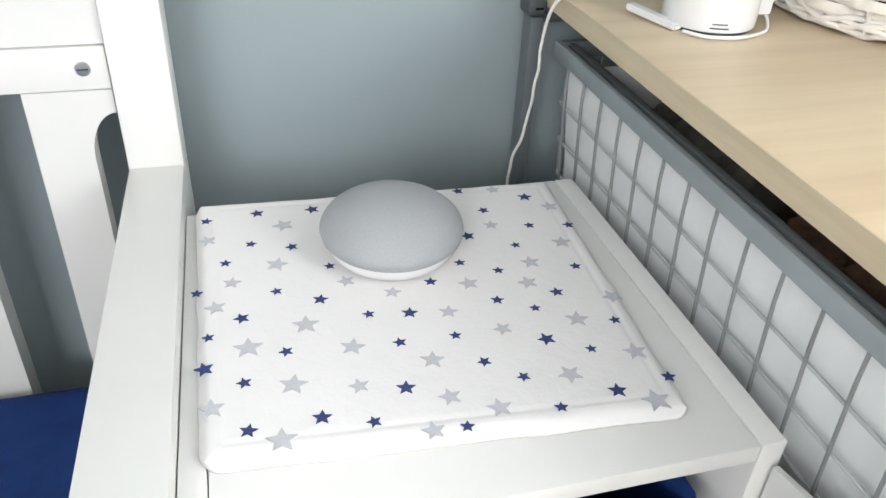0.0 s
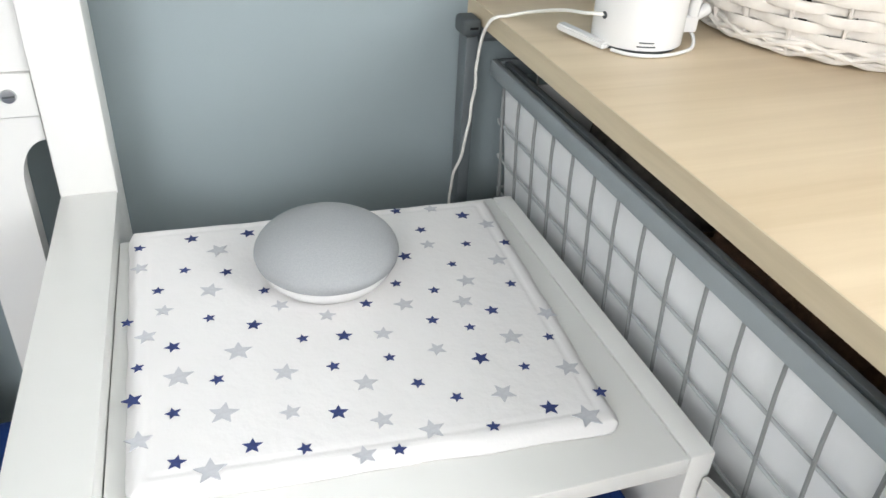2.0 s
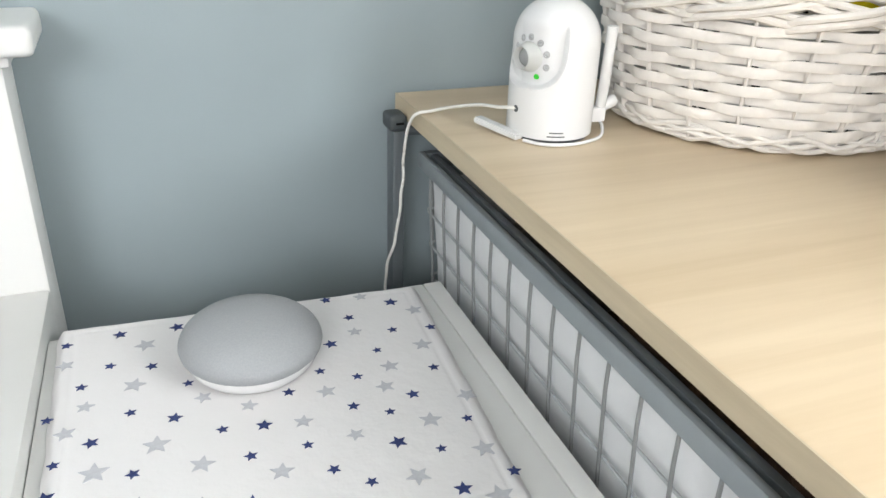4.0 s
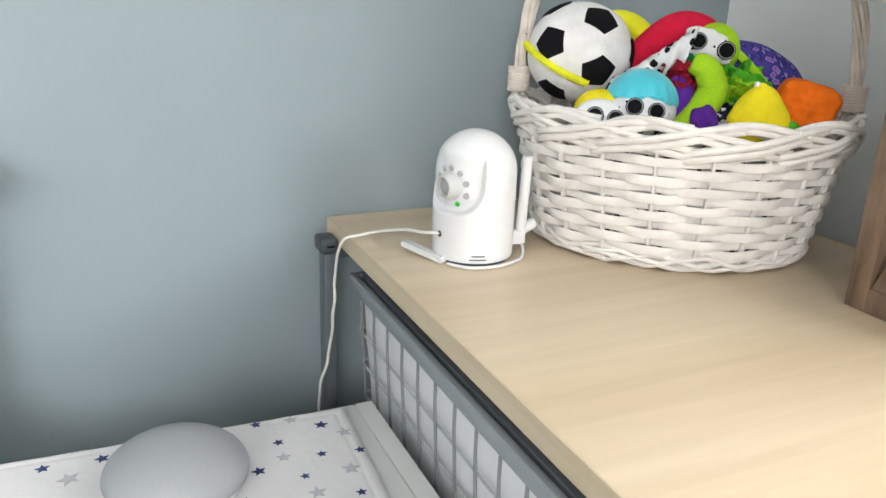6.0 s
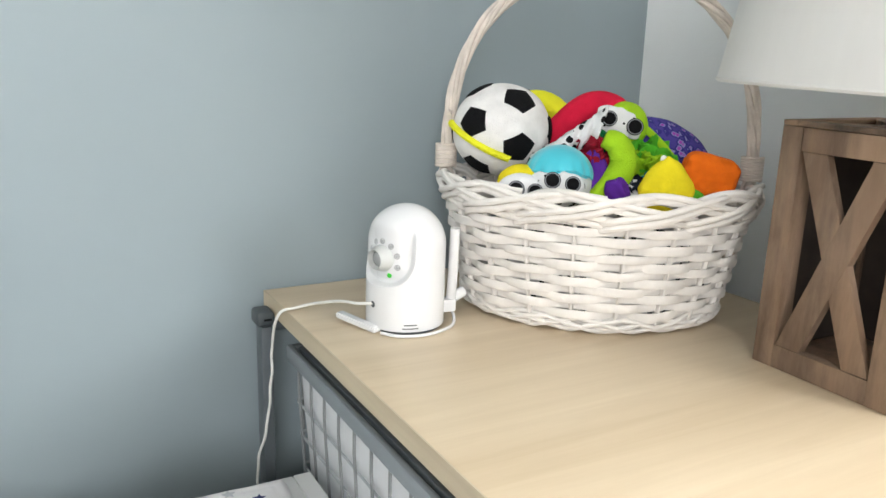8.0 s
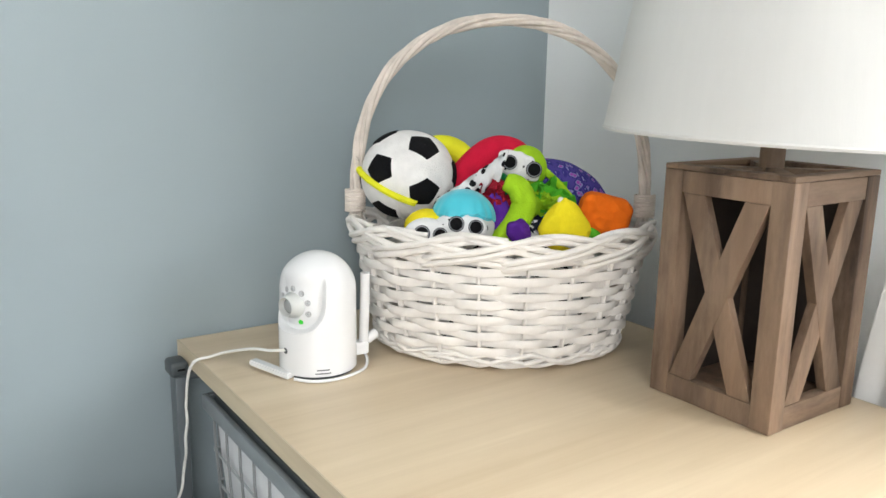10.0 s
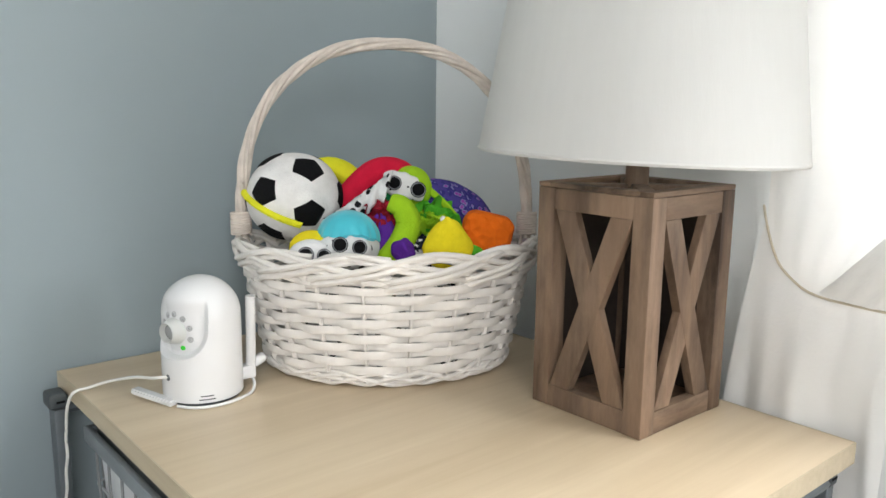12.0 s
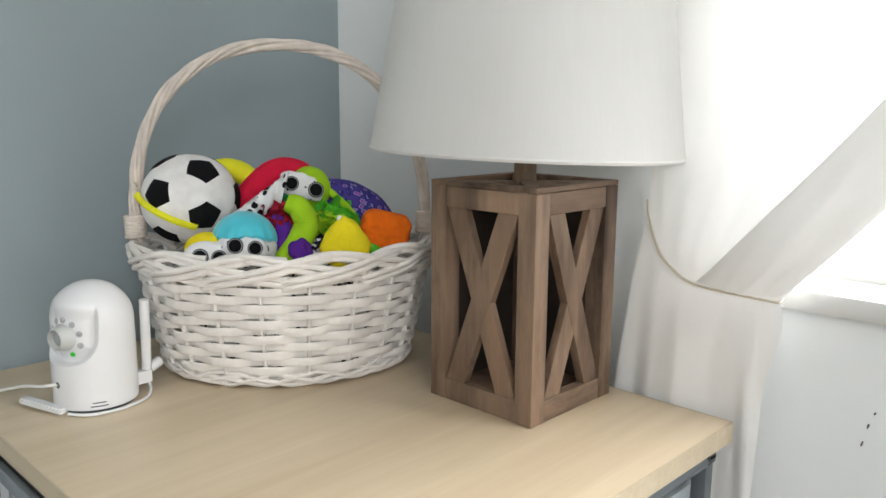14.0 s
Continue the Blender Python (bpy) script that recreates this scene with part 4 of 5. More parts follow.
# ---- table lamp ----
def table_lamp():
    x0, x1, y0, y1, z0, z1 = 0.3015, 0.4145, -0.4495, -0.3365, 0.8, 0.988
    cx, cy = (x0 + x1) / 2, (y0 + y1) / 2
    th = group_at("table_lamp", cx, cy, z0, "brown wooden crate lamp with a white cloth shade", "table lamp")
    base = part("base_plate", box(x0 + 0.001, x1 - 0.001, y0 + 0.001, y1 - 0.001, z0, z0 + 0.012, 0.001), LAMP_WOOD, th)
    pw = 0.0175
    for ax, bx in ((x0, x0 + pw), (x1 - pw, x1)):
        for ay, by in ((y0, y0 + pw), (y1 - pw, y1)):
            part("corner_post", box(ax, bx, ay, by, z0 + 0.0004, z1 - 0.0002, 0.0008), LAMP_WOOD, th)
    depth = 0.010
    L = x1 - x0
    lo, hi = z0 + 0.019, z1 - 0.018

    def face(make):
        """make(points, d0, d1): a board in the face, from a depth to a depth."""
        make([(pw, z0 + 0.0006), (L - pw, z0 + 0.0006), (L - pw, lo), (pw, lo)], 0.0004, depth, "rail")
        make([(pw, hi), (L - pw, hi), (L - pw, z1 - 0.0006), (pw, z1 - 0.0006)], 0.0004, depth, "rail")
        w = 0.0205
        a, b = pw + 0.0008, L - pw - 0.0008
        make([(a, hi - 0.0002), (a + w, hi - 0.0002), (b, lo + 0.0002), (b - w, lo + 0.0002)], 0.0009, depth - 0.001, "brace")
        make([(b - w, hi - 0.0002), (b, hi - 0.0002), (a + w, lo + 0.0002), (a, lo + 0.0002)], 0.0013, depth - 0.0014, "brace")

    def west(p, d0, d1, n):
        part(n, prism([(y0 + u, z) for u, z in p], x0 + d0, x0 + d1, "x", 0.0006), LAMP_WOOD, th)

    def east(p, d0, d1, n):
        part(n, prism([(y0 + u, z) for u, z in p], x1 - d1, x1 - d0, "x", 0.0006), LAMP_WOOD, th)

    def south(p, d0, d1, n):
        part(n, prism([(x0 + u, z) for u, z in p], y0 + d0, y0 + d1, "y", 0.0006), LAMP_RAIL if n == "rail" else LAMP_WOOD, th)

    def north(p, d0, d1, n):
        part(n, prism([(x0 + u, z) for u, z in p], y1 - d1, y1 - d0, "y", 0.0006), LAMP_WOOD, th)

    for make in (west, east, south, north):
        face(make)
    # added boards that darken the crate's openings like deep shadow
    part("shadow_panel", box(x1 - depth - 0.004, x1 - depth - 0.001, y0 + pw, y1 - pw, z0 + 0.013, z1 - 0.006), CRATE_SHADOW, th, "dark board added for the shadow inside the crate", smooth=False)
    part("shadow_panel", box(x0 + pw, x1 - depth - 0.005, y1 - depth - 0.004, y1 - depth - 0.001, z0 + 0.013, z1 - 0.006), CRATE_SHADOW, th, "dark board added for the shadow inside the crate", smooth=False)
    # open crossed top
    ti = 0.012
    for q in (box(x0, x1, y0, y0 + ti, z1, z1 + 0.004, 0.0005), box(x0, x1, y1 - ti, y1, z1, z1 + 0.004, 0.0005),
              box(x0, x0 + ti, y0 + ti + 0.0002, y1 - ti - 0.0002, z1, z1 + 0.004, 0.0005), box(x1 - ti, x1, y0 + ti + 0.0002, y1 - ti - 0.0002, z1, z1 + 0.004, 0.0005)):
        part("top_rail", q, LAMP_RAIL, th)
    s = L / 2 - ti - 0.0005
    h = 0.008
    for sg in (1, -1):
        pts = [(cx - s, cy - sg * (s - h)), (cx - s, cy - sg * s), (cx - s + h, cy - sg * s), (cx + s, cy + sg * (s - h)), (cx + s, cy + sg * s), (cx + s - h, cy + sg * s)]
        part("top_brace", prism(pts, z1 - 0.004 - 0.0003 * sg, z1 + 0.0032 + 0.0003 * sg, "z", 0.0005), LAMP_RAIL, th)
    part("neck", lathe([(0, 0.0), (0.0095, 0.0), (0.0095, 0.036), (0.0080, 0.038), (0, 0.038)], 28, (cx, cy, z1 + 0.001)), LAMP_WOOD, th, "short brown wooden neck")
    part("stem", lathe([(0, 0), (0.005, 0), (0.005, 0.175), (0.009, 0.180), (0.009, 0.187), (0, 0.192)], 16, (cx, cy, z1 + 0.039)), STEEL, th)
    part("bulb", lathe([(0, 0), (0.013, 0.001), (0.014, 0.025), (0.026, 0.05), (0.030, 0.068), (0.024, 0.088), (0.010, 0.097), (0, 0.098)], 28, (cx + 0.014, cy, z1 + 0.045)), PLASTIC, th, "unlit white bulb")
    # shade, standing a little askew
    zb, H, rb, rt = 1.0135, 0.225, 0.1300, 0.0985
    seg = 96
    prof_o = [(rb, 0.0), (rb + 0.0006, 0.001), (rb + (rt - rb) * 0.5, H * 0.5), (rt + 0.0006, H - 0.001), (rt, H)]
    prof = prof_o + [(r - 0.0016, z) for r, z in prof_o[::-1]]
    b = lathe(prof + [prof[0]], seg, (0, 0, 0))
    tilt = Matrix.Translation((cx - 0.001, cy, zb)) @ Matrix.Rotation(radians(2.0), 4, Vector((0.55, 0.83, 0)))
    bmesh.ops.transform(b, matrix=tilt, verts=b.verts)
    bmesh.ops.remove_doubles(b, verts=b.verts, dist=1e-6)
    shade = part("shade", b, SHADE, th, "white tapered drum lampshade")
    for r, z in ((rb, 0.002), (rt, H - 0.002)):
        ring = [tilt @ Vector((r * math.cos(2 * math.pi * i / seg), r * math.sin(2 * math.pi * i / seg), z)) for i in range(seg)]
        part("shade_trim", tube(ring, 0.0014, 6, closed=True), SHADE, shade)
    for k in range(3):
        a = 2 * math.pi * k / 3
        part("spider", tube([tilt @ Vector((0.008 * math.cos(a), 0.008 * math.sin(a), H - 0.012)), tilt @ Vector(((rt - 0.001) * math.cos(a), (rt - 0.001) * math.sin(a), H - 0.006))], 0.0014, 6), STEEL, shade)


table_lamp()


# ---- wicker basket ----
BC = Vector((0.2705, -0.1650, 0.8))
BU = Vector((0.807, -0.590, 0)).normalized()
BV = Vector((0.590, 0.807, 0)).normalized()
UP = Vector((0, 0, 1))


def oval(a, rise, grow=0.0):
    """A spot on the basket's wall at an angle and a height; grow pushes it outwards."""
    k = min(1.0, max(0.0, rise / 0.125))
    k = k ** 0.75
    A, B = 0.114 + 0.027 * k, 0.083 + 0.026 * k
    n = Vector((math.cos(a) / A, math.sin(a) / B, 0)).normalized()
    p = Vector((A * math.cos(a), B * math.sin(a), 0)) + n * grow
    return BC + BU * p.x + BV * p.y + Vector((0, 0, rise))


def ribbon(pts, half, thick):
    """A closed flat cane strip with rounded edges, standing upright along the wall."""
    outline = [(-0.55, 1.0), (0.55, 1.0), (1.0, 0.72), (1.15, 0.0), (1.0, -0.72), (0.55, -1.0), (-0.55, -1.0), (-1.0, -0.72), (-1.0, 0.72)]
    bm = bmesh.new()
    n = len(pts)
    rings = []
    for i, p in enumerate(pts):
        d = (pts[(i + 1) % n] - pts[i - 1]).normalized()
        s = d.cross(UP).normalized()
        rings.append([bm.verts.new(p + s * (thick * a) + UP * (half * b)) for a, b in outline])
    m = len(outline)
    for i in range(n):
        A, B = rings[i], rings[(i + 1) % n]
        for k in range(m):
            bm.faces.new((A[k], A[(k + 1) % m], B[(k + 1) % m], B[k]))
    return bm


def basket():
    th = group_at("wicker_basket", BC.x, BC.y, BC.z, "oval white wicker basket with a tall twisted handle", "basket")
    rnd = random.Random(11)
    N = 20
    steps = N * 8
    for i in range(N):
        a = 2 * math.pi * (i + 0.5) / N
        pts = [oval(a, r) for r in np.linspace(0.004, 0.112, 10)]
        part("stake", tube(pts, 0.0030, 6, flat=0.6), WICKER, th)
    rows = 12
    for r in range(rows):
        z = 0.0180 + 0.0076 * r
        phase = math.pi * (r % 2)
        pts = []
        off = rnd.uniform(0, 50)
        for i in range(steps):
            a = 2 * math.pi * i / steps
            w = math.cos(N / 2 * a - N / 2 * (math.pi / N) + phase)
            w = math.copysign(abs(w) ** 0.6, w)
            dz = 0.0017 * noise.noise(Vector((math.cos(a) * 5 + off, math.sin(a) * 5, r * 1.3)))
            pts.append(oval(a, z + dz, 0.0034 * w))
        part("weave_strand", ribbon(pts, 0.0039 * rnd.uniform(0.92, 1.06), 0.0010), WICKER, th)
    # foot: strands winding round the edge
    def border(z, rz, rr, turns, count, radius, shift, wob):
        for k in range(count):
            n = 240
            pts = []
            off = rnd.uniform(0, 99)
            tw = turns[k % len(turns)]
            for i in range(n):
                a = 2 * math.pi * i / n
                ph = tw * a + 2 * math.pi * k / count + 0.6 * noise.noise(Vector((math.cos(a) * 2 + off, math.sin(a) * 2, 0)))
                pts.append(oval(a, max(z + rz * math.sin(ph) + wob * noise.noise(Vector((math.cos(a) * 5, math.sin(a) * 5, off))), radius), shift + rr * math.cos(ph)))
            part("braid_strand", tube(pts, radius, 8, closed=True), WICKER, th)

    # plaited rim: each stake's pair of rods climbs over the edge and dives again
    def rim_rods(count, keys, radius, gap):
        for k in range(count):
            a0 = 2 * math.pi * k / count + rnd.uniform(-0.03, 0.03)
            lift = rnd.uniform(-0.0012, 0.0012)
            for side in (-1, 1):
                pts = [oval(a0 + da, z + lift + side * gap * tilt, grow + side * gap * 0.25) for da, z, grow, tilt in keys]
                part("braid_strand", tube(smooth_path(pts, 5), radius * rnd.uniform(0.9, 1.08), 8), WICKER, th)
    rim_rods(12, ((0.00, 0.0985, -0.001, 1), (0.12, 0.1030, 0.0055, 1), (0.38, 0.1100, 0.0085, 1), (0.66, 0.1195, 0.0060, 1), (0.86, 0.1228, 0.0005, 0.5), (1.04, 0.1180, -0.0055, 1)), 0.0030, 0.0031)
    rim_rods(12, ((0.00, 0.1110, -0.007, 1), (0.16, 0.1215, -0.002, 0.6), (0.34, 0.1232, 0.0045, 0.8), (0.62, 0.1150, 0.0066, 1), (0.90, 0.1070, 0.0052, 1), (1.12, 0.1010, -0.0005, 1)), 0.0029, 0.0030)
    border(0.0085, 0.0050, 0.0046, (6, -5), 8, 0.0023, -0.001, 0.003)
    base = bmesh.new()
    ring = [base.verts.new(oval(2 * math.pi * i / 64, 0.007, -0.004)) for i in range(64)]
    base.faces.new(ring)
    up = bmesh.ops.extrude_face_region(base, geom=base.faces[:])
    bmesh.ops.translate(base, verts=[v for v in up["geom"] if isinstance(v, bmesh.types.BMVert)], vec=(0, 0, 0.004))
    part("base", base, WICKER, th)
    # twisted arch handle
    n = 130
    H, half = 0.181, 0.1400
    centre = []
    for i in range(n + 1):
        t = math.pi * i / n
        x = -half * math.copysign(abs(math.cos(t)) ** 0.86, math.cos(t)) * (1 + 0.035 * math.sin(2 * t) ** 2)
        z = 0.128 + H * abs(math.sin(t)) ** 0.92
        centre.append(BC + BU * (x - 0.0018) + Vector((0, 0, z)))
    centre = [centre[0] + BU * 0.019 - UP * 0.075, centre[0] + BU * 0.010 - UP * 0.035] + centre + [centre[-1] - BU * 0.010 - UP * 0.035, centre[-1] - BU * 0.019 - UP * 0.075]
    m = len(centre)
    for k in range(7):
        pts = []
        for i, c in enumerate(centre):
            d = (centre[min(m - 1, i + 1)] - centre[max(0, i - 1)]).normalized()
            s = BV
            u = s.cross(d).normalized()
            ph = 2 * math.pi * k / 6 + 21 * i / m + 0.5 * noise.noise(Vector((i * 0.06, k * 3.1, 0)))
            rad = 0.0 if k == 6 else 0.0039 + 0.0007 * noise.noise(Vector((i * 0.09, k * 7.7, 4)))
            pts.append(c + s * rad * math.cos(ph) + u * rad * math.sin(ph))
        part("handle_strand", tube(pts, 0.0030 if k == 6 else 0.0019 + 0.00035 * (k % 3), 8), WICKER_RAW, th)
    for side in (-1, 1):
        pts = []
        for i in range(9 * 14):
            ph = 2 * math.pi * i / 14
            c = BC + BU * (side * half - 0.0018) + Vector((0, 0, 0.127 + 0.022 * i / (9 * 14)))
            pts.append(c + BU * 0.0092 * math.cos(ph) + BV * 0.0092 * math.sin(ph))
        part("binding", tube(pts, 0.0014, 6), WICKER_RAW, th, "wound cane binding of the handle")


basket()


# ---- toys in the basket ----
VR = Vector((0.8147, -0.5800, 0))      # across, as seen from the room
VF = Vector((0.5800, 0.8147, 0))       # away from the room
UP = Vector((0, 0, 1))


def dir3(right, up, toward):
    return (VR * right + UP * up - VF * toward).normalized()


def disc(centre, normal, radius, thick, squash=1.0):
    b = lathe([(0, -thick), (radius, -thick), (radius, thick * 0.4), (radius * 0.8, thick), (0, thick)], 24)
    q = normal.to_track_quat("Z", "Y").to_matrix().to_4x4()
    bmesh.ops.transform(b, matrix=Matrix.Translation(centre) @ q @ Matrix.Diagonal((1, squash, 1, 1)), verts=b.verts)
    return b


def spots(th, places):
    """Pairs of printed black rounds on white muslin, as rings and pupils."""
    for c, n, r in places:
        ring = part("printed_ring", disc(c, n, r, 0.0007), PL_BLACK, th)
        part("printed_ring", disc(c + n * 0.0005, n, r * 0.90, 0.0007), PL_GREY, ring, "grey printed ring")
        part("printed_ring", disc(c + n * 0.0010, n, r * 0.80, 0.0007), PL_BLACK, ring)


def soccer_ball():
    c = Vector((0.2000, -0.1083, 0.9615))
    R = 0.0460
    th = group_at("toy_ball", c.x, c.y, c.z - R, "soft white toy ball with black pentagons lying in the basket", "ball")
    part("cover", blob(c, (R, R, R), lumps=0.02, freq=40, sub=5), PL_WHITE, th)
    g = (1 + 5 ** 0.5) / 2
    ico = [Vector(v).normalized() for v in ((0, 1, g), (0, -1, g), (0, 1, -g), (0, -1, -g), (1, g, 0), (-1, g, 0), (1, -g, 0), (-1, -g, 0), (g, 0, 1), (-g, 0, 1), (g, 0, -1), (-g, 0, -1))]
    # turn the solid so that three of its patches face the room
    want = [dir3(-0.55, 0.26, 0.80), dir3(0.33, 0.68, 0.66), dir3(0.43, -0.25, 0.87)]
    trio = [ico[0], ico[1], ico[8]]

    def basis(t):
        m = (t[0] + t[1] + t[2]).normalized()
        x = (t[1] - m * t[1].dot(m)).normalized()
        return Matrix((x, m.cross(x), m)).transposed()
    if (want[1] - want[0]).cross(want[2] - want[0]).dot(want[0] + want[1] + want[2]) * (trio[1] - trio[0]).cross(trio[2] - trio[0]).dot(trio[0] + trio[1] + trio[2]) < 0:
        trio = [ico[1], ico[0], ico[8]]
    rot = basis(want) @ basis(trio).inverted()
    for v in ico:
        d = (rot @ v).normalized()
        others = sorted(ico, key=lambda w: -w.dot(v))[1:6]
        x = (rot @ others[0] - d * (rot @ others[0]).dot(d)).normalized()
        y = d.cross(x)
        b = bmesh.new()
        rings = []
        for k in range(6):
            s = k / 5
            row = []
            for e in range(30):
                a = 2 * math.pi * e / 30
                pent = math.cos(math.pi / 5) / math.cos((a % (2 * math.pi / 5)) - math.pi / 5)
                rr = 0.405 * s * pent
                p = d + (x * math.cos(a) + y * math.sin(a)) * rr
                row.append(b.verts.new(c + p.normalized() * (R * (1.012 + 0.016 * (1 - s ** 4)) if k < 5 else R * 0.99)) if k else None)
            rings.append(row)
        mid = b.verts.new(c + d * R * 1.028)
        for e in range(30):
            f2 = (e + 1) % 30
            b.faces.new((mid, rings[1][e], rings[1][f2]))
            for k in range(1, 5):
                b.faces.new((rings[k][e], rings[k + 1][e], rings[k + 1][f2], rings[k][f2]))
        part("pentagon_patch", b, PL_BLACK, th)
    # yellow ribbed seam tape
    arc = []
    for i in range(40):
        s = i / 39
        a, h = -0.975 + 1.18 * s, 0.12 - 0.62 * s - 0.05 * math.sin(math.pi * s)
        d = dir3(a, h, math.sqrt(max(0.0, 1 - a * a - h * h)))
        arc.append(c + d * (R * 1.03 + 0.0006 * (i % 2)))
    part("seam_tape", tube(arc, 0.0034, 8), PL_LEMON, th, "ribbed yellow seam tape")


soccer_ball()
ball = bpy.data.objects["toy_ball"]
for ob in ball.children:                # the soft ball sags under its own weight
    for v in ob.data.vertices:
        v.co.z = 0.9635 + (v.co.z - 0.9615) * 0.93


def soft_toy(name, label, category, base):
    return group_at(name, *base, label, category, "toys in the basket")


# filling of dotted cloth on which the toys lie
fill = blob((BC.x + 0.006, BC.y - 0.010, 0.840), (0.092, 0.064, 0.044), (0, 0, -36.2), 0.14, 45, 5, 0.8)
tagged(link_mesh("muslin_cloth", fill, DOTTED), "white muslin cloth with black dots crumpled in the basket", "cloth", "toys in the basket")

arc = [Vector((0.249, -0.091, 0.950)) + VR * (0.0345 * math.cos(radians(a))) + UP * (0.0385 * math.sin(radians(a))) for a in range(150, -41, -10)]
b = tube(arc, 0.0115, 16, flat=1.3, taper=lambda q: 0.55 + 0.45 * math.sin(math.pi * q) ** 0.5)
tagged(link_mesh("yellow_toy", b, PL_LEMON), "lemon yellow plush toy behind the toy ball", "soft toy", "toys in the basket")


def crescent(points, radius, material_a, name, th, cut=1.0, ends=0.45):
    return part(name, tube(smooth_path(points, 9), radius, 20, taper=lambda s: (ends + (1 - ends) * math.sin(math.pi * min(1, max(0, s))) ** 0.6)), material_a, th)


def red_toy():
    th = soft_toy("caterpillar_toy", "red and lime plush toy with dotted black and white trim", "soft toy", (0.28, -0.15, 0.93))
    crescent([(0.228, -0.112, 0.930), (0.250, -0.128, 0.962), (0.273, -0.142, 0.985), (0.294, -0.153, 0.986), (0.306, -0.162, 0.975)], 0.0145, PL_RED, "body", th)
    part("head", blob((0.2960, -0.1705, 0.9720), (0.0205, 0.018, 0.0215), (0, 0, -36), 0.05, 50), PL_LIME, th, "lime green plush head")
    # dotted frill between body and head
    pts = smooth_path([(0.211, -0.135, 0.936), (0.227, -0.147, 0.946), (0.241, -0.156, 0.957), (0.253, -0.165, 0.966), (0.264, -0.174, 0.976)], 9)
    b = bmesh.new()
    rows = []
    for i, p in enumerate(pts):
        w = 0.010 + 0.006 * i / len(pts)
        wave = 0.005 * math.sin(i * 0.75)
        rows.append([b.verts.new(p + UP * (w * s) - VF * (0.014 + 0.006 * (1 - s * s) + wave * abs(s)) + VR * (0.004 * s)) for s in (-1, -0.5, 0, 0.5, 1)])
    for r0, r1 in zip(rows, rows[1:]):
        for k in range(4):
            b.faces.new((r0[k], r0[k + 1], r1[k + 1], r1[k]))
    frill = part("frill", b, DOTTED, th, "dotted black and white frill")
    mod = frill.modifiers.new("thickness", "SOLIDIFY")
    mod.thickness = 0.0015
    patch = blob((0.2760, -0.1830, 0.9755), (0.0225, 0.0055, 0.0128), (0, 24, -36), 0.22, 110)
    part("face_patch", patch, DOTTED_SMALL, th, "white muslin patch")
    n = dir3(0.05, 0.18, 0.98)
    spots(th, [(Vector((0.2655, -0.1830, 0.9795)), n, 0.0070), (Vector((0.2840, -0.1965, 0.9730)), n, 0.0076)])


red_toy()


def cyan_toy():
    c = Vector((0.2085, -0.1890, 0.9330))
    th = soft_toy("octopus_toy", "cyan satin plush toy with dotted white lower half", "soft toy", (c.x, c.y, 0.90))
    cap = bmesh.new()
    bmesh.ops.create_icosphere(cap, subdivisions=5, radius=1)
    for v in cap.verts:
        q = v.co.copy()
        az = math.atan2(q.y, q.x)
        pleat = 1 + 0.045 * math.sin(16 * az) * max(0, 0.9 - abs(q.z)) ** 1.2
        cutz = -0.36 + 0.58 * max(0.0, math.cos(az - math.atan2(-VF.y, -VF.x))) ** 0.5 - 0.05 * math.cos(5 * az)
        if q.z < cutz:
            q.z = cutz + (q.z - cutz) * 0.15
        if q.z < cutz:
            q.x, q.y = q.x * 0.93, q.y * 0.93
        v.co = c + Vector((q.x * 0.0285 * pleat, q.y * 0.0285 * pleat, q.z * 0.0255))
    part("cap", cap, CYAN, th)
    part("skirt", blob(c + Vector((0, 0, -0.008)), (0.0272, 0.0272, 0.021), (0, 0, 20), 0.05, 60, 4, 0.9), DOTTED, th, "white muslin with black dots")
    part("face_patch", blob(c - VF * 0.0200 - VR * 0.002 + UP * -0.0060, (0.0235, 0.0105, 0.0140), (0, 0, -36), 0.12, 120), DOTTED_SMALL, th, "white muslin patch")
    n = dir3(0.0, 0.16, 0.98)
    e = c - VF * 0.0295
    e -= VF * 0.0012
    spots(th, [(e - VR * 0.0060 + UP * -0.0008, n, 0.0070), (e + VR * 0.0110 + UP * -0.0034, n, 0.0066)])


cyan_toy()


def small_yellow_toy():
    c = Vector((0.1760, -0.1800, 0.9205))
    th = soft_toy("small_plush_toy", "small yellow plush toy with dotted white band", "soft toy", (c.x, c.y, 0.90))
    part("cap", blob(c + UP * 0.004 + VF * 0.006, (0.021, 0.017, 0.0165), (0, 0, -36), 0.05, 60), PL_YELLOW, th)
    part("face_patch", blob(c - VF * 0.0100 + UP * 0.0010, (0.0200, 0.0105, 0.0140), (0, 0, -36), 0.03, 60), DOTTED_SMALL, th, "white muslin patch")
    n = dir3(0.0, 0.15, 0.98)
    e = c - VF * 0.0212
    spots(th, [(e - VR * 0.0040 + UP * 0.003, n, 0.0072), (e + VR * 0.0120 + UP * 0.002, n, 0.0065)])


small_yellow_toy()


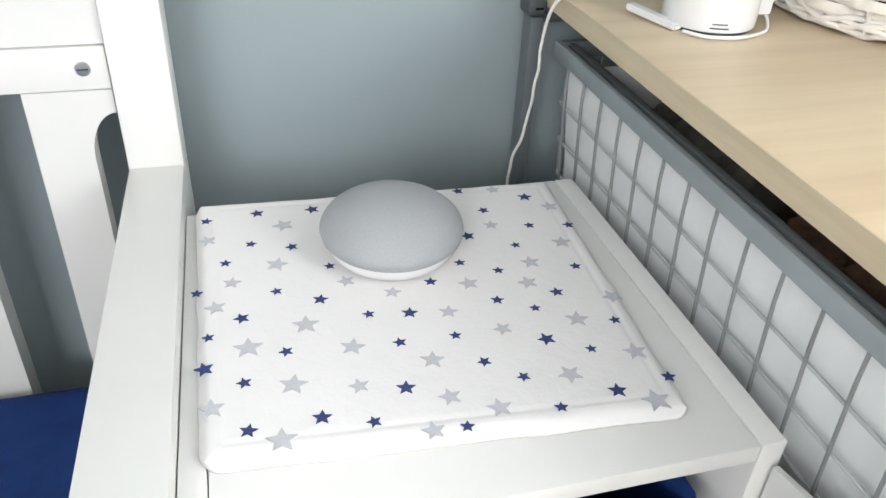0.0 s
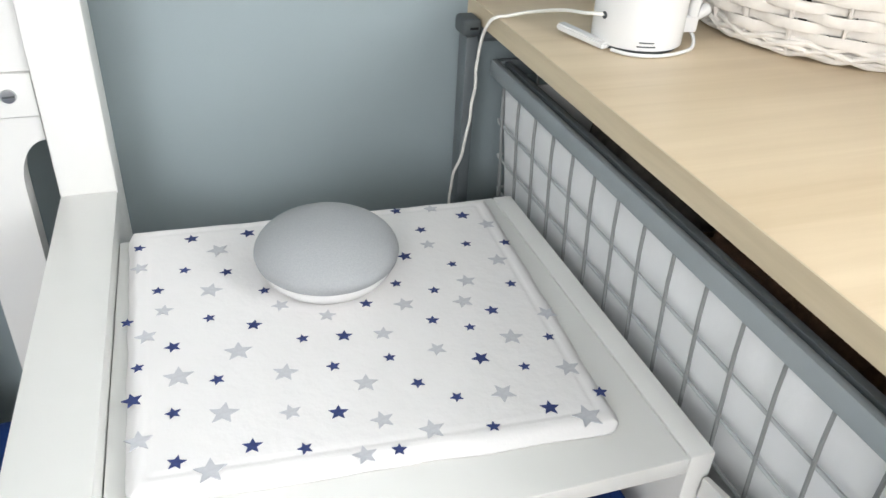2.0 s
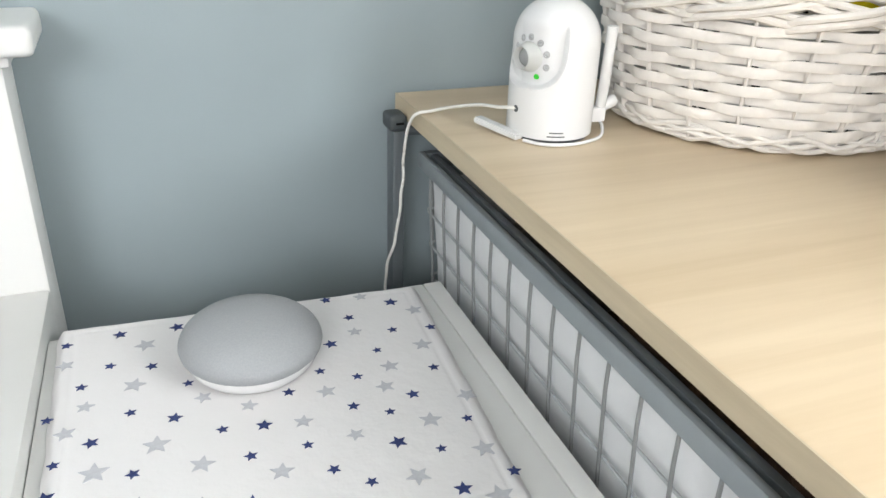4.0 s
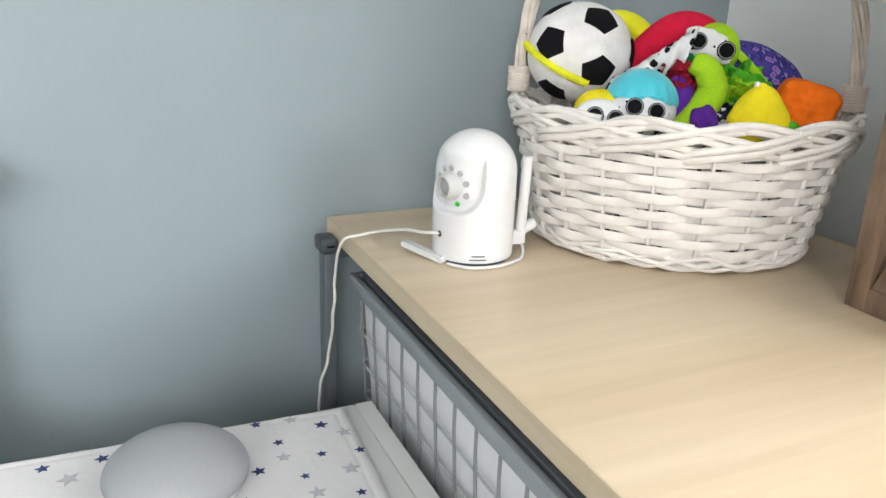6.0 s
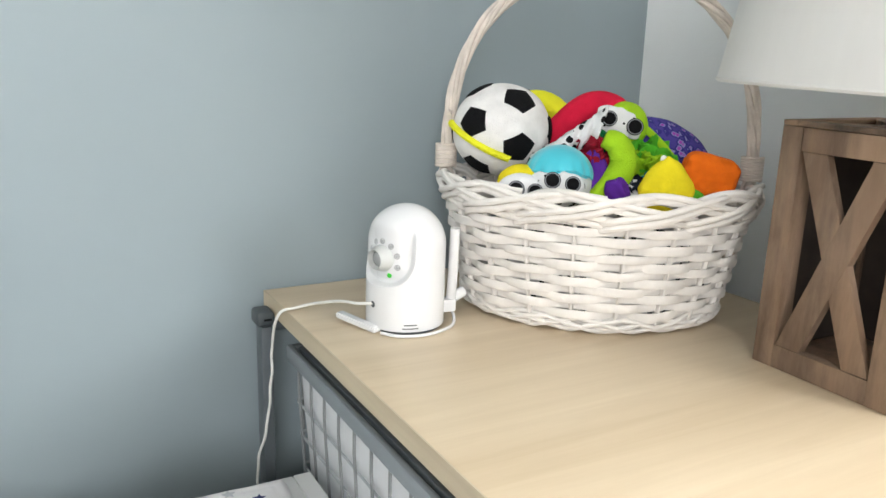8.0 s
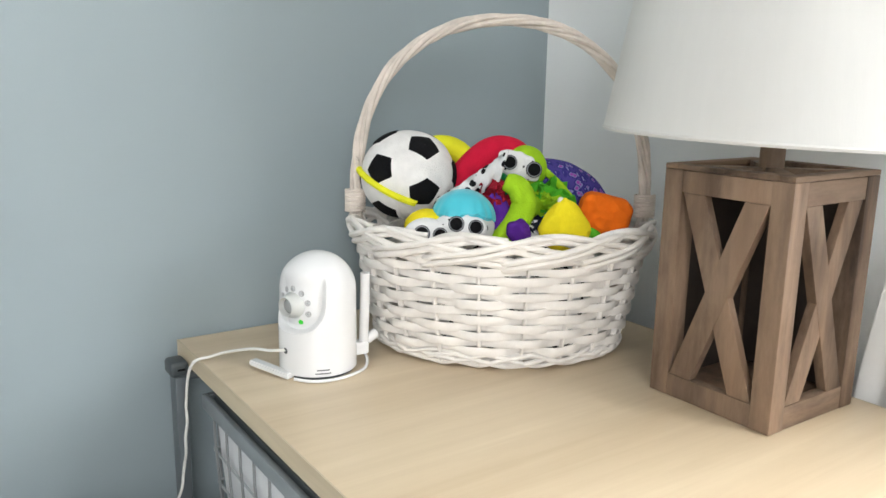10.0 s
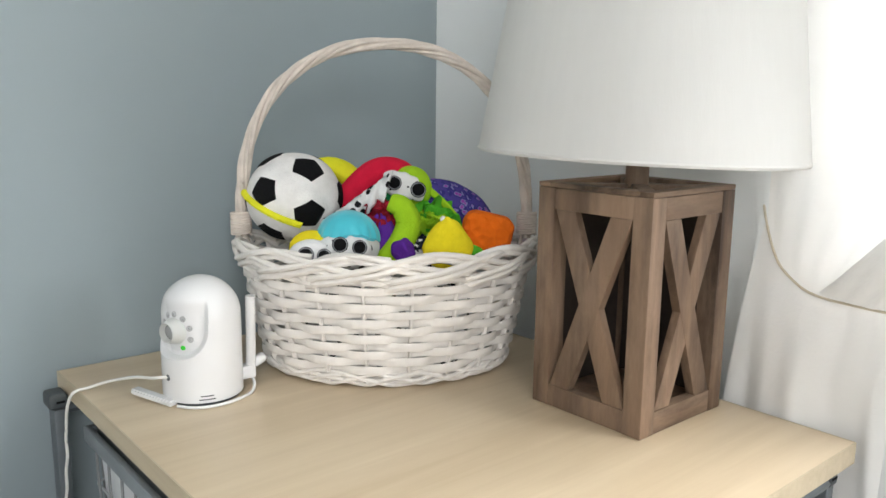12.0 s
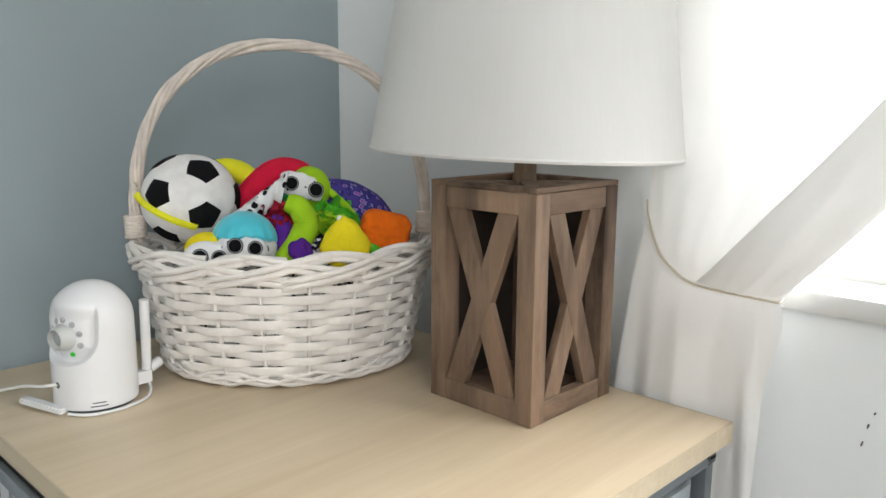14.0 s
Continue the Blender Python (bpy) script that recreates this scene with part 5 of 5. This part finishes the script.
def banana_toy():
    th = soft_toy("crescent_toy", "lime green plush crescent with purple lining", "soft toy", (0.25, -0.20, 0.90))
    crescent([(0.2480, -0.1985, 0.9640), (0.2570, -0.2055, 0.9590), (0.2610, -0.2110, 0.9450), (0.2550, -0.2105, 0.9300), (0.2440, -0.2070, 0.9165), (0.2320, -0.2010, 0.9050)], 0.0120, PL_LIME, "body", th, ends=0.62)
    crescent([(0.240, -0.186, 0.9500), (0.246, -0.192, 0.9420), (0.246, -0.196, 0.9300), (0.238, -0.194, 0.9200), (0.230, -0.190, 0.9120)], 0.0095, PL_PURPLE, "lining", th)
    part("tip", blob((0.2465, -0.2240, 0.9220), (0.0125, 0.010, 0.0105), (0, 20, 0), 0.40, 110), PL_PURPLE, th, "purple plush tip")


banana_toy()


def crinkle(name, centre, radii, material, label, seed, lumps=0.55):
    b = blob(centre, radii, (10 * seed, 20, -36 + 15 * seed), lumps, 75, 4, 1.0, seed * 7.3)
    return tagged(link_mesh(name, b, material), label, "soft toy", "toys in the basket")


def crumpled(name, centre, size, material, label, seed, turn=(60, 0, -36)):
    """A crumpled piece of cloth with sharp folds."""
    n = 26
    rot = Euler([radians(a) for a in turn]).to_matrix()
    b = bmesh.new()
    rows = []
    for j in range(n + 1):
        row = []
        for i in range(n + 1):
            u, v = i / n - 0.5, j / n - 0.5
            q = Vector((u * 3.2 + seed, v * 3.2, seed * 1.7))
            fold = 1 - 2 * abs(noise.noise(q)) + 0.6 * abs(noise.noise(q * 2.3))
            r = 1 - 0.35 * (u * u + v * v)
            p = Vector((u * size[0] * r, v * size[1] * r, (fold - 0.6) * size[2] - 0.9 * size[2] * (u * u + v * v) * 3))
            p.x += 0.25 * size[0] * noise.noise(q * 1.3 + Vector((9, 0, 0)))
            p.y += 0.25 * size[1] * noise.noise(q * 1.3 + Vector((0, 9, 0)))
            row.append(b.verts.new(rot @ p + Vector(centre)))
        rows.append(row)
    for r0, r1 in zip(rows, rows[1:]):
        for i in range(n):
            b.faces.new((r0[i], r0[i + 1], r1[i + 1], r1[i]))
    ob = link_mesh(name, b, material)
    mod = ob.modifiers.new("thickness", "SOLIDIFY")
    mod.thickness = 0.0009
    return tagged(ob, label, "cloth", "toys in the basket")


crumpled("green_crinkle_cloth", (0.300, -0.204, 0.951), (0.046, 0.044, 0.020), PL_GREEN, "bright green crinkled satin cloth among the toys", 1.3)
crumpled("green_crinkle_cloth", (0.289, -0.211, 0.940), (0.034, 0.032, 0.018), PL_LIME, "lime green crinkled satin cloth among the toys", 4.1, (70, 15, -50))
crumpled("dark_green_ribbon", (0.259, -0.192, 0.960), (0.030, 0.022, 0.010), PL_DARK_GREEN, "dark green crumpled ribbon between the toys", 2.2, (70, 10, -36))
crumpled("red_ribbon", (0.243, -0.192, 0.951), (0.030, 0.030, 0.013), plush("crimson_cloth", (0.34, 0.012, 0.03)), "crimson crumpled cloth between the toys", 3.5, (75, 0, -30))
crumpled("teal_cloth", (0.291, -0.228, 0.927), (0.036, 0.026, 0.012), PL_TEAL, "teal crumpled cloth between the toys", 5.6, (65, 0, -36))
crumpled("dotted_cloth", (0.262, -0.222, 0.915), (0.050, 0.030, 0.012), DOTTED, "white cloth with black dots between the toys", 7.7, (60, 0, -36))
# almost black sheet that paints the shade in the gap between the toys
crumpled("gap_shade_cloth", (0.268, -0.222, 0.921), (0.036, 0.030, 0.012), plush("gap_shade_cloth", (0.012, 0.016, 0.030)), "near-black crumpled sheet added for the shade deep between the toys", 9.1, (68, 0, -36))
crinkle("red_toy_piece", (0.352, -0.238, 0.932), (0.013, 0.012, 0.013), PL_RED, "red plush piece near the basket rim", 5, 0.2)

b = blob((0.344, -0.172, 0.9445), (0.050, 0.030, 0.030), (0, 24, -36), 0.04, 40, 5)
tagged(link_mesh("patterned_toy", b, TRIANGLES), "blue-violet toy of cloth with a triangle print", "soft toy", "toys in the basket")
strap = smooth_path([(0.292, -0.168, 0.978), (0.305, -0.182, 0.972), (0.316, -0.196, 0.958), (0.322, -0.208, 0.945)], 7)
tagged(link_mesh("lime_strap", tube(strap, 0.0035, 8, flat=0.5), PL_LIME), "lime green cloth strap across the toys", "strap", "toys in the basket")

b = blob((0.2785, -0.2485, 0.9285), (0.0240, 0.012, 0.0245), (0, 10, -36), 0.10, 75, 5, 0.95)
for v in b.verts:                       # pointed like a wedge of fruit
    k = max(0, (v.co.z - 0.925) / 0.025)
    v.co -= VR * ((v.co - Vector((0.2760, -0.2470, 0.9275))).dot(VR) * 0.45 * k)
wedge = soft_toy("yellow_wedge_toy", "yellow felt wedge toy leaning on the rim", "soft toy", (0.2785, -0.2485, 0.905))
part("body", b, PL_YELLOW, wedge)
part("tip", blob((0.2742, -0.2452, 0.9510), (0.0030, 0.0028, 0.0032), (0, 0, 0), 0.1, 90, 3), PL_WHITE, wedge, "small white tip")


def orange_toy():
    c = Vector((0.3255, -0.2460, 0.9335))
    th = soft_toy("orange_toy", "orange dimpled plush carrot toy with green leaf", "soft toy", (c.x, c.y, 0.91))
    part("body", blob(c + VR * 0.002, (0.0240, 0.014, 0.0195), (0, 14, -36), 0.04, 120, 5, 0.50), PL_ORANGE_DIMPLED, th)
    part("leaf", blob(c - VR * 0.012 - UP * 0.0165 - VF * 0.012, (0.0115, 0.008, 0.0075), (0, 15, -36), 0.15, 90), PL_GREEN, th, "green cloth leaf")


orange_toy()
